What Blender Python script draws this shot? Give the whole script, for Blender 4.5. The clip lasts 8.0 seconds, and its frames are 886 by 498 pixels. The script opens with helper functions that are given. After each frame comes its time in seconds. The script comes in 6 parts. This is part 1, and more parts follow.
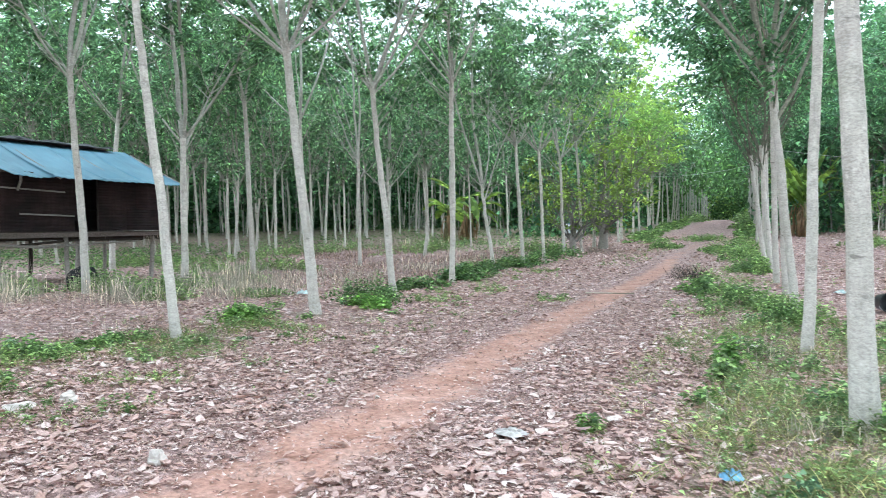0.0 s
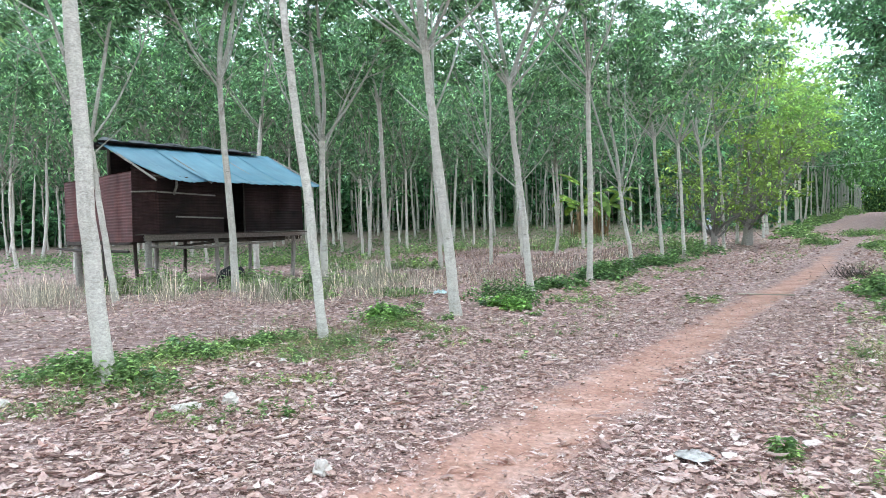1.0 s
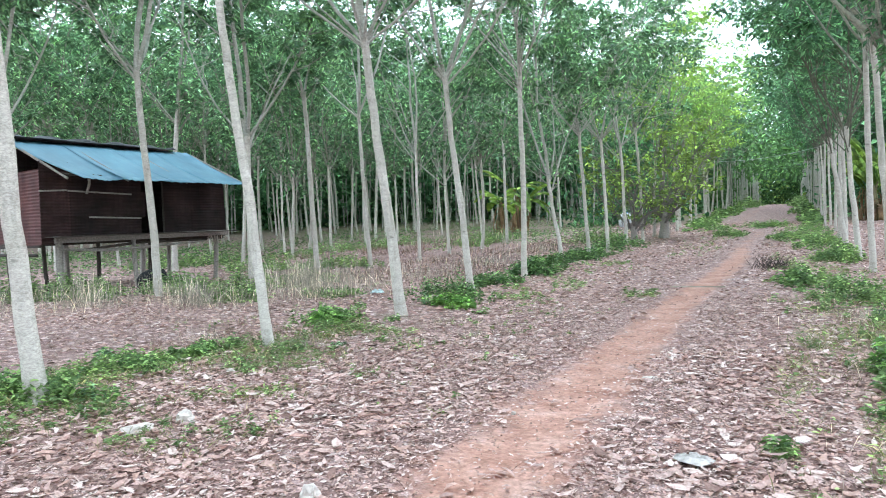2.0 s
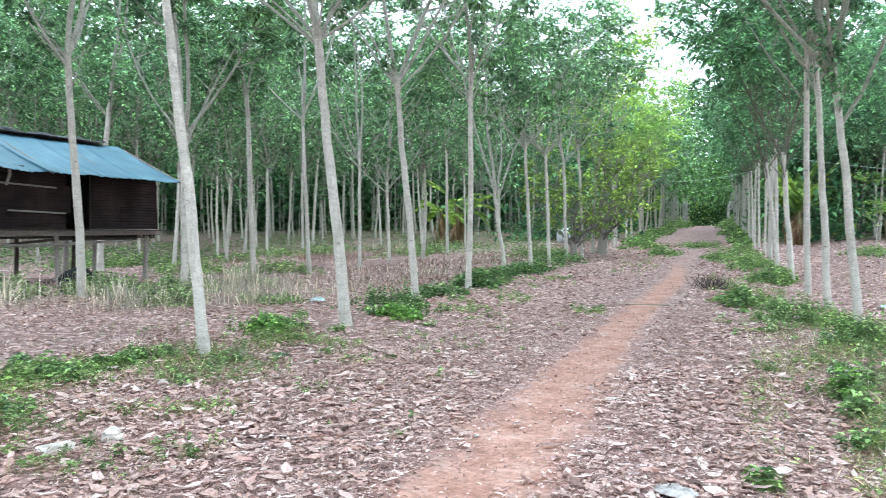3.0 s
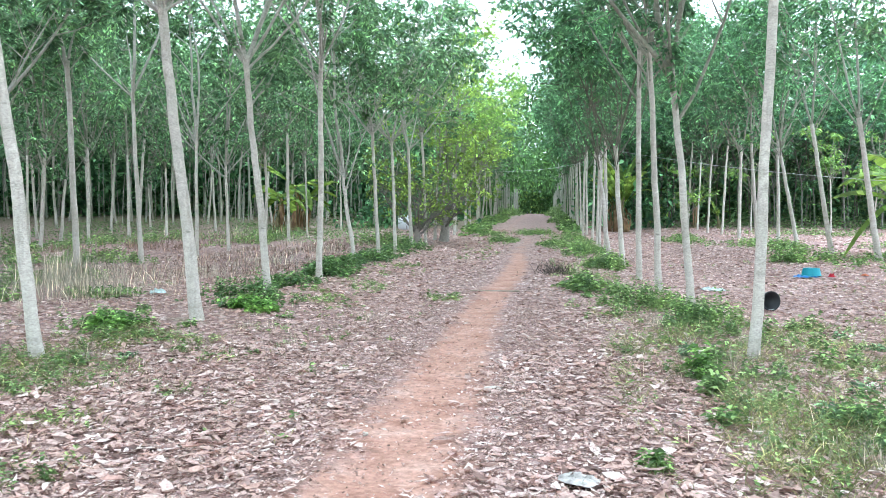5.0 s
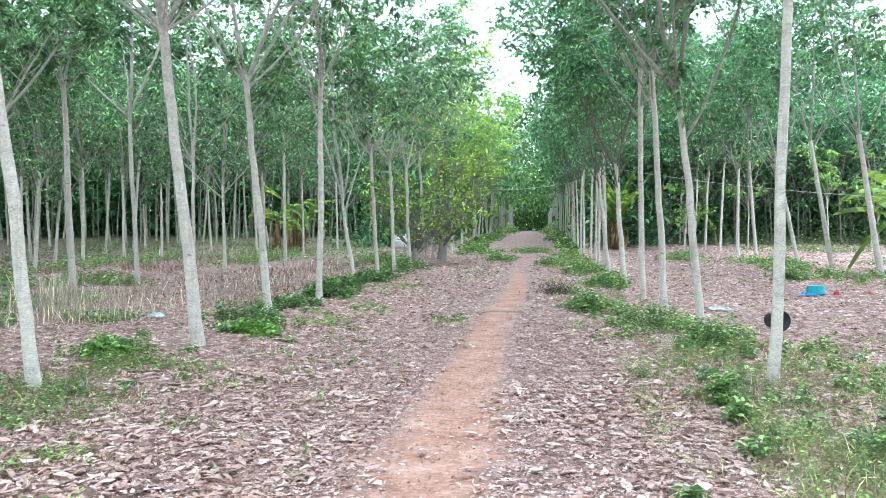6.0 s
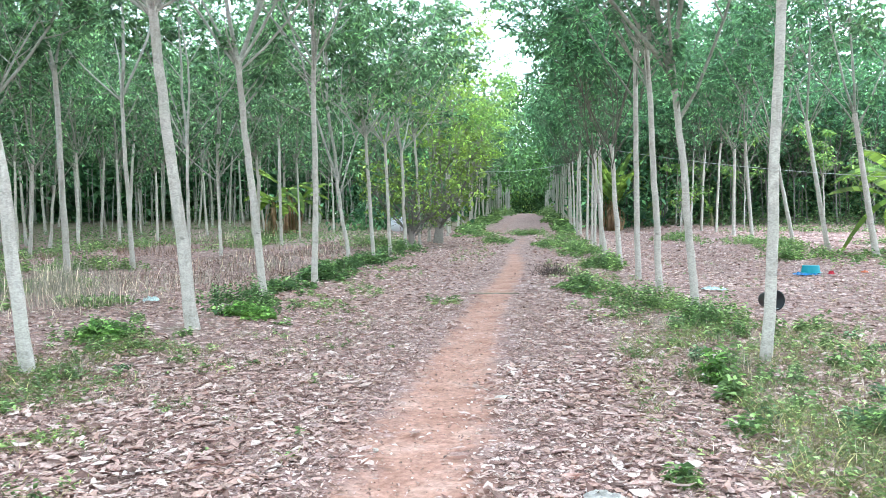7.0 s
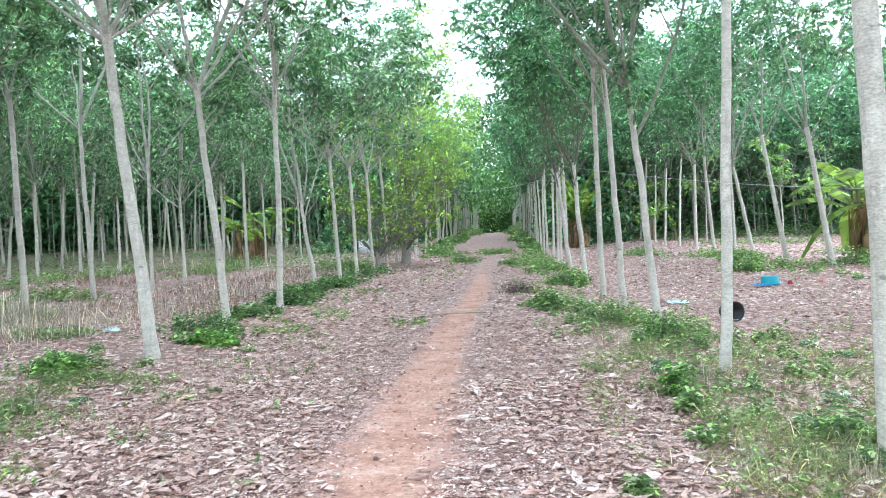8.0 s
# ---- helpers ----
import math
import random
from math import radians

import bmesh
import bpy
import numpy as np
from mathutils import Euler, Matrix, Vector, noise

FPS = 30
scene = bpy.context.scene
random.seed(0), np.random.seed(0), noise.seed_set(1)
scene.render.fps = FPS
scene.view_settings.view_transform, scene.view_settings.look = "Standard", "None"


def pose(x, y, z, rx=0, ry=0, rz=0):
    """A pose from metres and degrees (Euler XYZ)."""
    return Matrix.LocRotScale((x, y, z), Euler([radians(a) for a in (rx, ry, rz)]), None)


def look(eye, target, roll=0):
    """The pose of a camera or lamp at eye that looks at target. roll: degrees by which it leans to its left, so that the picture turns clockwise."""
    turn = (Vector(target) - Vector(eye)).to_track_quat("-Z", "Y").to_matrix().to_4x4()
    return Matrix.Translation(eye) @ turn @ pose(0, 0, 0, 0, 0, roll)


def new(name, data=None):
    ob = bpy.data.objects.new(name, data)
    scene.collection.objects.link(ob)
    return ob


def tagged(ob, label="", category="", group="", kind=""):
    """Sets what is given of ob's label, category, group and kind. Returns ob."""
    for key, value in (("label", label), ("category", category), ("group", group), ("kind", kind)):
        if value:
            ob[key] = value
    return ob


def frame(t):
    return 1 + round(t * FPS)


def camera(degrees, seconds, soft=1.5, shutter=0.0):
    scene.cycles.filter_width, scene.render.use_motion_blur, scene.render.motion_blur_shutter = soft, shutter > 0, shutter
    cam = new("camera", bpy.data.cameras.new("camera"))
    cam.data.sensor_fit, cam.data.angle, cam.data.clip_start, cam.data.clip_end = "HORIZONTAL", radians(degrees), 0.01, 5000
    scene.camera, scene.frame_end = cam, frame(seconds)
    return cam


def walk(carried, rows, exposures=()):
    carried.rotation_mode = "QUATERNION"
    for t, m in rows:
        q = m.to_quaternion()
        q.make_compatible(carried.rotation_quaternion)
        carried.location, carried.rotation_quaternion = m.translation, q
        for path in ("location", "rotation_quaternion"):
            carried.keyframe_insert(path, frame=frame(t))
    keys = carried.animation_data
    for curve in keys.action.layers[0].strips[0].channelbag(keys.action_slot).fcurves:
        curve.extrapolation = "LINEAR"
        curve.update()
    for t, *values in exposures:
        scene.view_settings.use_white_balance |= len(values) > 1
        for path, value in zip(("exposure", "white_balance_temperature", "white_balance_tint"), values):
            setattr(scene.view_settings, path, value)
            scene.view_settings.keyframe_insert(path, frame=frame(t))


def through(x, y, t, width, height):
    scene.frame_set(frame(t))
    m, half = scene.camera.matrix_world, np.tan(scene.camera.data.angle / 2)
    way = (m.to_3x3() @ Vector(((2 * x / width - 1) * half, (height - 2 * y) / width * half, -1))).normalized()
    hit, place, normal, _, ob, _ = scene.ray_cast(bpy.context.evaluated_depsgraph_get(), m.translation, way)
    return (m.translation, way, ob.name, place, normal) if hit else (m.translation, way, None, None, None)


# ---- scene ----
cam = camera(62.6, 8.0, soft=0.35, shutter=0.3)
PATH = [
    (0, (0.246, 0.06, 1.389), (-0.52, 1.907, 1.335), -0.6),
    (0.5, (0.098, 0.172, 1.438), (-0.804, 1.956, 1.385), -1.0),
    (1, (-0.126, 0.216, 1.429), (-1.194, 1.906, 1.372), -1.2),
    (1.5, (-0.414, 0.19, 1.46), (-1.389, 1.935, 1.385), -2.4),
    (1.7, (-0.508, 0.184, 1.476), (-1.43, 1.957, 1.395), -2.4),
    (2.8, (-0.948, 0.506, 1.46), (-1.704, 2.356, 1.406), -0.1),
    (3, (-0.999, 0.504, 1.458), (-1.703, 2.375, 1.408), 0.3),
    (3.5, (-1.238, 0.533, 1.466), (-1.717, 2.473, 1.393), 1.5),
    (4, (-1.336, 0.519, 1.469), (-1.66, 2.49, 1.362), 2.0),
    (4.5, (-1.392, 0.564, 1.486), (-1.677, 2.541, 1.366), 1.4),
    (4.7, (-1.383, 0.574, 1.468), (-1.665, 2.551, 1.36), 0.9),
    (6, (-1.609, 0.789, 1.52), (-1.864, 2.773, 1.486), 0.2),
    (6.5, (-1.582, 0.797, 1.521), (-1.835, 2.781, 1.476), 0.3),
    (7, (-1.57, 0.813, 1.504), (-1.817, 2.796, 1.423), -0.2),
    (7.5, (-1.501, 0.806, 1.503), (-1.715, 2.794, 1.429), -1.0),
    (8, (-1.476, 0.796, 1.499), (-1.639, 2.789, 1.474), -1.7),
]
EXPOSURES = [(0.0, 1.43, 5600, 9), (3.0, 1.54, 5580, 9), (4.5, 1.60, 5580, 8), (8.0, 1.62, 5540, 7)]
walk(cam, [(t, look(eye, target, roll)) for t, eye, target, roll in PATH], EXPOSURES)

# ---- daylight: a bright overcast sky ----
SUN_EL, SUN_AZ = 58.0, 35.0
world = bpy.data.worlds.new("sky")
scene.world = world
world.use_nodes = True
wn = world.node_tree
sky = wn.nodes.new("ShaderNodeTexSky")
sky.sky_type = 'NISHITA'
sky.sun_disc = False
sky.sun_elevation = radians(SUN_EL)
sky.sun_rotation = radians(SUN_AZ)
sky.air_density, sky.dust_density, sky.ozone_density = 1.0, 1.0, 1.0
bg = wn.nodes["Background"]
bg.inputs["Strength"].default_value = 0.12
wn.links.new(sky.outputs["Color"], bg.inputs["Color"])
cloud = wn.nodes.new("ShaderNodeBackground")
cloud.inputs["Color"].default_value = (0.93, 0.98, 1.0, 1)
cloud.inputs["Strength"].default_value = 1.76
veil = wn.nodes.new("ShaderNodeMixShader")
veil.inputs["Fac"].default_value = 0.75
wn.links.new(bg.outputs["Background"], veil.inputs[1])
wn.links.new(cloud.outputs["Background"], veil.inputs[2])
wn.links.new(veil.outputs["Shader"], wn.nodes["World Output"].inputs["Surface"])
sun = new("sun", bpy.data.lights.new("sun", 'SUN'))
sun.data.energy = 0.7
sun.data.angle = radians(28)
sun.data.color = (1.0, 0.96, 0.9)
sun.matrix_world = look((0, 0, 30), (-30 * math.sin(radians(SUN_AZ)) / math.tan(radians(SUN_EL)), -30 * math.cos(radians(SUN_AZ)) / math.tan(radians(SUN_EL)), 0))


# ---- materials ----
class Mat:
    """A small builder of node materials."""

    def __init__(self, name):
        self.m = bpy.data.materials.new(name)
        self.m.use_nodes = True
        self.t = self.m.node_tree
        self.b = self.t.nodes["Principled BSDF"]
        self.out = self.t.nodes["Material Output"]

    def node(self, kind, **values):
        n = self.t.nodes.new(kind)
        for key, value in values.items():
            n.inputs[key].default_value = value
        return n

    def link(self, a, b):
        self.t.links.new(a, b)
        return b

    def coord(self, scale=(1, 1, 1)):
        c = self.t.nodes.new("ShaderNodeTexCoord")
        mp = self.t.nodes.new("ShaderNodeMapping")
        mp.inputs["Scale"].default_value = scale
        self.link(c.outputs["Object"], mp.inputs["Vector"])
        return mp.outputs["Vector"]

    def noise(self, scale, detail=4.0, rough=0.55, vec=None):
        n = self.node("ShaderNodeTexNoise", Scale=scale, Detail=detail, Roughness=rough)
        self.link(vec if vec is not None else self.coord(), n.inputs["Vector"])
        return n.outputs["Fac"]

    def ramp(self, fac, *stops):
        r = self.t.nodes.new("ShaderNodeValToRGB")
        e = r.color_ramp.elements
        while len(e) < len(stops):
            e.new(0.5)
        for el, (p, c) in zip(e, stops):
            el.position = p
            el.color = (*c, 1) if len(c) == 3 else c
        self.link(fac, r.inputs["Fac"])
        return r.outputs["Color"]

    def mix(self, fac, a, b, blend='MIX'):
        n = self.t.nodes.new("ShaderNodeMix")
        n.data_type, n.blend_type = 'RGBA', blend
        for sock, v in ((n.inputs[0], fac), (n.inputs[6], a), (n.inputs[7], b)):
            if isinstance(v, (int, float)):
                sock.default_value = v
            elif isinstance(v, tuple):
                sock.default_value = (*v, 1)
            else:
                self.link(v, sock)
        return n.outputs[2]

    def math(self, op, a, b=0.0):
        n = self.t.nodes.new("ShaderNodeMath")
        n.operation = op
        for sock, v in ((n.inputs[0], a), (n.inputs[1], b)):
            if isinstance(v, (int, float)):
                sock.default_value = v
            else:
                self.link(v, sock)
        return n.outputs[0]

    def attr(self, name):
        n = self.t.nodes.new("ShaderNodeAttribute")
        n.attribute_name = name
        return n.outputs["Fac"]

    def island(self):
        return self.t.nodes.new("ShaderNodeNewGeometry").outputs["Random Per Island"]

    def object_random(self):
        return self.t.nodes.new("ShaderNodeObjectInfo").outputs["Random"]

    def finish(self, color, rough=0.8, bump=None, strength=0.4, distance=0.01, metallic=0.0, specular=0.3):
        if isinstance(color, tuple):
            self.b.inputs["Base Color"].default_value = (*color, 1)
        else:
            self.link(color, self.b.inputs["Base Color"])
        if isinstance(rough, (int, float)):
            self.b.inputs["Roughness"].default_value = rough
        else:
            self.link(rough, self.b.inputs["Roughness"])
        self.b.inputs["Metallic"].default_value = metallic
        self.b.inputs["Specular IOR Level"].default_value = specular
        if bump is not None:
            bn = self.node("ShaderNodeBump", Strength=strength, Distance=distance)
            self.link(bump, bn.inputs["Height"])
            self.link(bn.outputs["Normal"], self.b.inputs["Normal"])
        return self.m

    def translucent(self, color, amount):
        """Light that comes through a thin leaf."""
        tr = self.t.nodes.new("ShaderNodeBsdfTranslucent")
        self.link(color, tr.inputs["Color"])
        mx = self.t.nodes.new("ShaderNodeMixShader")
        mx.inputs["Fac"].default_value = amount
        self.link(self.b.outputs["BSDF"], mx.inputs[1])
        self.link(tr.outputs["BSDF"], mx.inputs[2])
        self.link(mx.outputs["Shader"], self.out.inputs["Surface"])


def leaf_material(name, dark, mid, light, through=0.45, rough=0.45):
    k = Mat(name)
    leafy = k.island()
    c = k.ramp(leafy, (0.0, dark), (0.5, mid), (1.0, light))
    c = k.mix(k.math('MULTIPLY', k.object_random(), 0.35), c, light)
    # Noise puts the foliage's dark pockets, lit tufts and sunny warmth into colour.
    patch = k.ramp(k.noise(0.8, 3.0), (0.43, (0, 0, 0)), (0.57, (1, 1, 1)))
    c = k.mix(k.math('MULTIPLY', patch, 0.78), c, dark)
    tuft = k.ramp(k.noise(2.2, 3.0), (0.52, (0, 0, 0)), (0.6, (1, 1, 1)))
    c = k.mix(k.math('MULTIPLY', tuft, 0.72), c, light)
    warm = k.ramp(k.noise(1.3, 3.0), (0.46, (0, 0, 0)), (0.64, (1, 1, 1)))
    c = k.mix(k.math('MULTIPLY', warm, 0.4), c, (light[0] * 1.05, light[1], light[2] * 0.68))
    # Leaf-by-leaf tones paint in sky glints and dark specks.
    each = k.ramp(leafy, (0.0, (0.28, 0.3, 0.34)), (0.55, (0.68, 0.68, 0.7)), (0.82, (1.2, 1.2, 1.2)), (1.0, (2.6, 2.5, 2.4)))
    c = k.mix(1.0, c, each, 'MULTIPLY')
    k.finish(c, rough, specular=0.18)
    k.translucent(k.mix(0.5, c, (min(1.0, light[0] * 1.9), min(1.0, light[1] * 1.9), light[2] * 1.5)), through)
    return k.m


def bark_material(name, base, pale, dark, moss):
    """Smooth pale bark: level growth rings, lichen blotches, darker streaks and fine grain."""
    k = Mat(name)
    ring = k.noise(2.2, 7.0, 0.7, k.coord((1.6, 1.6, 3.2)))
    c = k.ramp(ring, (0.22, dark), (0.46, base), (0.75, pale))
    lichen = k.ramp(k.noise(14.0, 4.0, 0.65, k.coord((1, 1, 1.5))), (0.5, (0, 0, 0)), (0.58, (1, 1, 1)))
    where = k.ramp(k.noise(1.1, 3.0, 0.5), (0.4, (0, 0, 0)), (0.6, (1, 1, 1)))
    c = k.mix(k.math('MULTIPLY', k.math('MULTIPLY', lichen, where), 0.75), c, tuple(min(0.85, v * 1.08) for v in pale))
    streak = k.ramp(k.noise(6.0, 4.0, 0.6, k.coord((2.2, 2.2, 0.35))), (0.52, (0, 0, 0)), (0.7, (1, 1, 1)))
    c = k.mix(k.math('MULTIPLY', streak, 0.4), c, dark)
    green = k.ramp(k.noise(1.6, 3.0, 0.5), (0.5, (0, 0, 0)), (0.72, (1, 1, 1)))
    c = k.mix(k.math('MULTIPLY', green, 0.4), c, moss)
    c = k.mix(k.math('MULTIPLY', k.object_random(), 0.3), c, dark)
    scar = k.ramp(k.noise(5.0, 2.0, 0.5, k.coord((1, 1, 2.6))), (0.7, (0, 0, 0)), (0.76, (1, 1, 1)))
    c = k.mix(k.math('MULTIPLY', scar, 0.6), c, tuple(v * 0.5 for v in dark))
    grain = k.noise(38.0, 5.0, 0.7, k.coord((1, 1, 2.2)))
    c = k.mix(0.4, c, k.ramp(grain, (0.35, (0.1, 0.09, 0.08)), (0.65, (0.75, 0.73, 0.68))), 'OVERLAY')
    return k.finish(c, 0.9, grain, 0.5, 0.01)


M_BARK = bark_material("rubber_bark", (0.53, 0.495, 0.44), (0.69, 0.66, 0.605), (0.3, 0.268, 0.23), (0.41, 0.42, 0.325))
M_TWIG = bark_material("branch_bark", (0.42, 0.41, 0.365), (0.61, 0.6, 0.545), (0.2, 0.195, 0.165), (0.33, 0.36, 0.26))
# Two shaded copies of branch_bark: canopy shade put into the bark colour.
M_TWIG_SHADED = bark_material("shaded_branch_bark", (0.28, 0.285, 0.235), (0.46, 0.45, 0.37), (0.13, 0.125, 0.095), (0.22, 0.26, 0.17))
M_TWIG_DEEP_SHADE = bark_material("deep_shade_branch_bark", (0.15, 0.15, 0.115), (0.3, 0.29, 0.23), (0.07, 0.065, 0.05), (0.12, 0.15, 0.09))
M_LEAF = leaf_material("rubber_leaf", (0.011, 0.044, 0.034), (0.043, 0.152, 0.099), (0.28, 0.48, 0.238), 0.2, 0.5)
# Blue-green copy of the rubber leaf, with shade put into its colour.
M_LEAF_SHADED = leaf_material("shaded_blue_green_leaf", (0.012, 0.045, 0.034), (0.043, 0.158, 0.097), (0.21, 0.41, 0.2), 0.23, 0.5)
# Darker green for the path's end: overhead canopy shade painted into the leaves.
M_LEAF_END_SHADE = leaf_material("shaded_end_leaf", (0.012, 0.036, 0.018), (0.04, 0.105, 0.042), (0.14, 0.27, 0.085), 0.2, 0.55)
M_LEAF_FRESH = leaf_material("fresh_leaf", (0.06, 0.15, 0.048), (0.125, 0.27, 0.072), (0.29, 0.46, 0.135), 0.4)
# Sunlit yellow-green put into the leaf colour of path trees and far bushes.
M_LEAF_LIGHT = leaf_material("sunlit_leaf", (0.06, 0.16, 0.045), (0.16, 0.34, 0.075), (0.38, 0.56, 0.13), 0.42)
M_WEED = leaf_material("weed_leaf", (0.042, 0.11, 0.046), (0.108, 0.222, 0.078), (0.28, 0.4, 0.15), 0.3)
M_WEED_BLUE = leaf_material("dull_weed_leaf", (0.05, 0.12, 0.065), (0.12, 0.23, 0.125), (0.27, 0.4, 0.22), 0.3)
M_UNDER = leaf_material("undergrowth_leaf", (0.03, 0.085, 0.038), (0.085, 0.185, 0.07), (0.2, 0.32, 0.12), 0.25)
M_SEEDLING = leaf_material("seedling_leaf", (0.065, 0.135, 0.05), (0.145, 0.26, 0.1), (0.34, 0.45, 0.2), 0.3)
M_CASHEW = leaf_material("cashew_leaf", (0.02, 0.06, 0.022), (0.09, 0.185, 0.05), (0.36, 0.5, 0.12), 0.3)
M_BANANA = leaf_material("banana_leaf", (0.05, 0.13, 0.03), (0.1, 0.22, 0.045), (0.24, 0.34, 0.07), 0.4, 0.65)


def litter_material():
    k = Mat("dead_leaf")
    c = k.ramp(k.island(), (0.0, (0.085, 0.05, 0.04)), (0.13, (0.28, 0.175, 0.148)), (0.22, (0.5, 0.385, 0.355)), (0.36, (0.55, 0.375, 0.312)), (0.52, (0.58, 0.44, 0.405)), (0.66, (0.5, 0.325, 0.275)), (0.8, (0.7, 0.57, 0.53)), (1.0, (0.8, 0.7, 0.66)))
    where = k.ramp(k.noise(0.9, 4.0, 0.6), (0.42, (0, 0, 0)), (0.62, (1, 1, 1)))
    c = k.mix(k.math('MULTIPLY', where, 0.4), c, (0.36, 0.235, 0.195))
    grain = k.noise(45.0, 3.0)
    c = k.mix(0.45, c, k.ramp(grain, (0.3, (0.2, 0.14, 0.12)), (0.7, (0.8, 0.74, 0.69))), 'OVERLAY')
    m = k.finish(c, 0.62, grain, 0.3, 0.004, specular=0.4)
    k.translucent(c, 0.12)
    return m


M_LITTER = litter_material()


def petiole_material():
    k = Mat("leaf_stalk")
    return k.finish(k.ramp(k.island(), (0.0, (0.06, 0.03, 0.024)), (0.6, (0.2, 0.11, 0.085)), (1.0, (0.36, 0.23, 0.18))), 0.8)


M_PETIOLE = petiole_material()


def ground_material():
    k = Mat("forest_ground")
    big = k.noise(0.7, 4.0)
    # Matted old leaves over brown earth, shade in the gaps painted in.
    vor = k.t.nodes.new("ShaderNodeTexVoronoi")
    vor.inputs["Scale"].default_value = 11.0
    vor.inputs["Randomness"].default_value = 1.0
    wob = k.noise(5.0, 3.0)
    vec = k.mix(0.08, k.coord(), wob)
    k.link(vec, vor.inputs["Vector"])
    sep = k.t.nodes.new("ShaderNodeSeparateColor")
    k.link(vor.outputs["Color"], sep.inputs["Color"])
    leaf = k.ramp(sep.outputs["Red"], (0.0, (0.19, 0.113, 0.098)), (0.4, (0.34, 0.23, 0.208)), (0.75, (0.47, 0.35, 0.325)), (1.0, (0.64, 0.52, 0.495)))
    leaf = k.mix(k.math('MULTIPLY', k.ramp(vor.outputs["Distance"], (0.3, (0, 0, 0)), (0.55, (1, 1, 1))), 0.6), leaf, (0.13, 0.085, 0.07))
    leaf = k.mix(k.math('MULTIPLY', big, 0.3), leaf, (0.38, 0.27, 0.243))
    clot = k.ramp(k.noise(3.6, 6.0, 0.75), (0.42, (0, 0, 0)), (0.64, (1, 1, 1)))
    leaf = k.mix(k.math('MULTIPLY', clot, 0.45), leaf, (0.28, 0.185, 0.162))
    fine = k.noise(24.0, 6.0, 0.65)
    crumb = k.ramp(k.noise(70.0, 4.0, 0.7), (0.36, (0.16, 0.135, 0.13)), (0.5, (0.52, 0.5, 0.5)), (0.64, (0.92, 0.89, 0.885)))
    leaf = k.mix(0.75, leaf, crumb, 'OVERLAY')
    # Trodden laterite earth of the path.
    earth = k.ramp(k.noise(2.6, 5.0), (0.3, (0.33, 0.178, 0.134)), (0.55, (0.445, 0.268, 0.213)), (0.8, (0.55, 0.388, 0.33)))
    earth = k.mix(0.65, earth, k.ramp(fine, (0.3, (0.22, 0.19, 0.17)), (0.7, (0.78, 0.75, 0.72))), 'OVERLAY')
    edge = k.mix(0.45, k.noise(6.5, 7.0, 0.72), k.noise(1.5, 4.0, 0.6))
    bare = k.ramp(k.math('ADD', k.attr("bare"), k.math('MULTIPLY', k.math('SUBTRACT', edge, 0.5), 2.6)), (0.34, (0, 0, 0)), (0.8, (1, 1, 1)))
    c = k.mix(bare, leaf, earth)
    # Low green growth and moss.
    green = k.ramp(k.noise(16.0, 4.0), (0.3, (0.13, 0.14, 0.07)), (0.6, (0.21, 0.22, 0.11)), (0.8, (0.34, 0.29, 0.2)))
    gmask = k.ramp(k.math('ADD', k.attr("weed"), k.math('MULTIPLY', k.math('SUBTRACT', k.noise(3.2, 5.0, 0.7), 0.5), 1.3)), (0.42, (0, 0, 0)), (0.75, (1, 1, 1)))
    c = k.mix(k.math('MULTIPLY', gmask, 0.5), c, green)
    h = k.math('ADD', k.math('MULTIPLY', sep.outputs["Green"], 0.7), fine)
    return k.finish(c, 0.9, h, 0.55, 0.02, specular=0.2)


M_GROUND = ground_material()


def rust_material(name, deep, mid, pale, scale=1.5):
    k = Mat(name)
    c = k.ramp(k.noise(scale, 6.0, 0.65), (0.3, deep), (0.52, mid), (0.75, pale))
    streak = k.noise(3.0, 4.0, 0.6, k.coord((6.0, 6.0, 0.5)))
    c = k.mix(k.math('MULTIPLY', k.ramp(streak, (0.45, (0, 0, 0)), (0.7, (1, 1, 1))), 0.55), c, deep)
    f = k.noise(30.0, 3.0)
    return k.finish(c, 0.75, f, 0.2, 0.004, metallic=0.15)


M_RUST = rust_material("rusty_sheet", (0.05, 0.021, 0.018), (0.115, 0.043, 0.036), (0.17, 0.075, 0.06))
# Darker sheets for the hut's front: soot, plus eave shade put into the colour.
M_RUST_DARK = rust_material("soot_and_shade_sheet", (0.012, 0.008, 0.0075), (0.028, 0.016, 0.0145), (0.054, 0.031, 0.026))
M_RUST_MID = rust_material("mid_rust_sheet", (0.018, 0.01, 0.0095), (0.044, 0.022, 0.02), (0.09, 0.047, 0.041))


def blue_sheet():
    k = Mat("blue_roof_sheet")
    c = k.ramp(k.noise(0.9, 5.0, 0.6), (0.3, (0.07, 0.17, 0.225)), (0.6, (0.115, 0.25, 0.315)), (0.85, (0.22, 0.36, 0.4)))
    streak = k.noise(2.0, 4.0, 0.6, k.coord((0.6, 7.0, 0.6)))
    c = k.mix(k.math('MULTIPLY', k.ramp(streak, (0.48, (0, 0, 0)), (0.7, (1, 1, 1))), 0.4), c, (0.09, 0.17, 0.22))
    return k.finish(c, 0.5, k.noise(9.0), 0.15, 0.01, specular=0.4)


M_BLUE = blue_sheet()


def wood_material(name, dark, mid, pale):
    k = Mat(name)
    g = k.noise(7.0, 5.0, 0.65, k.coord((4.0, 4.0, 4.0)))
    c = k.ramp(g, (0.3, dark), (0.55, mid), (0.8, pale))
    return k.finish(c, 0.85, k.noise(40.0), 0.3, 0.004)


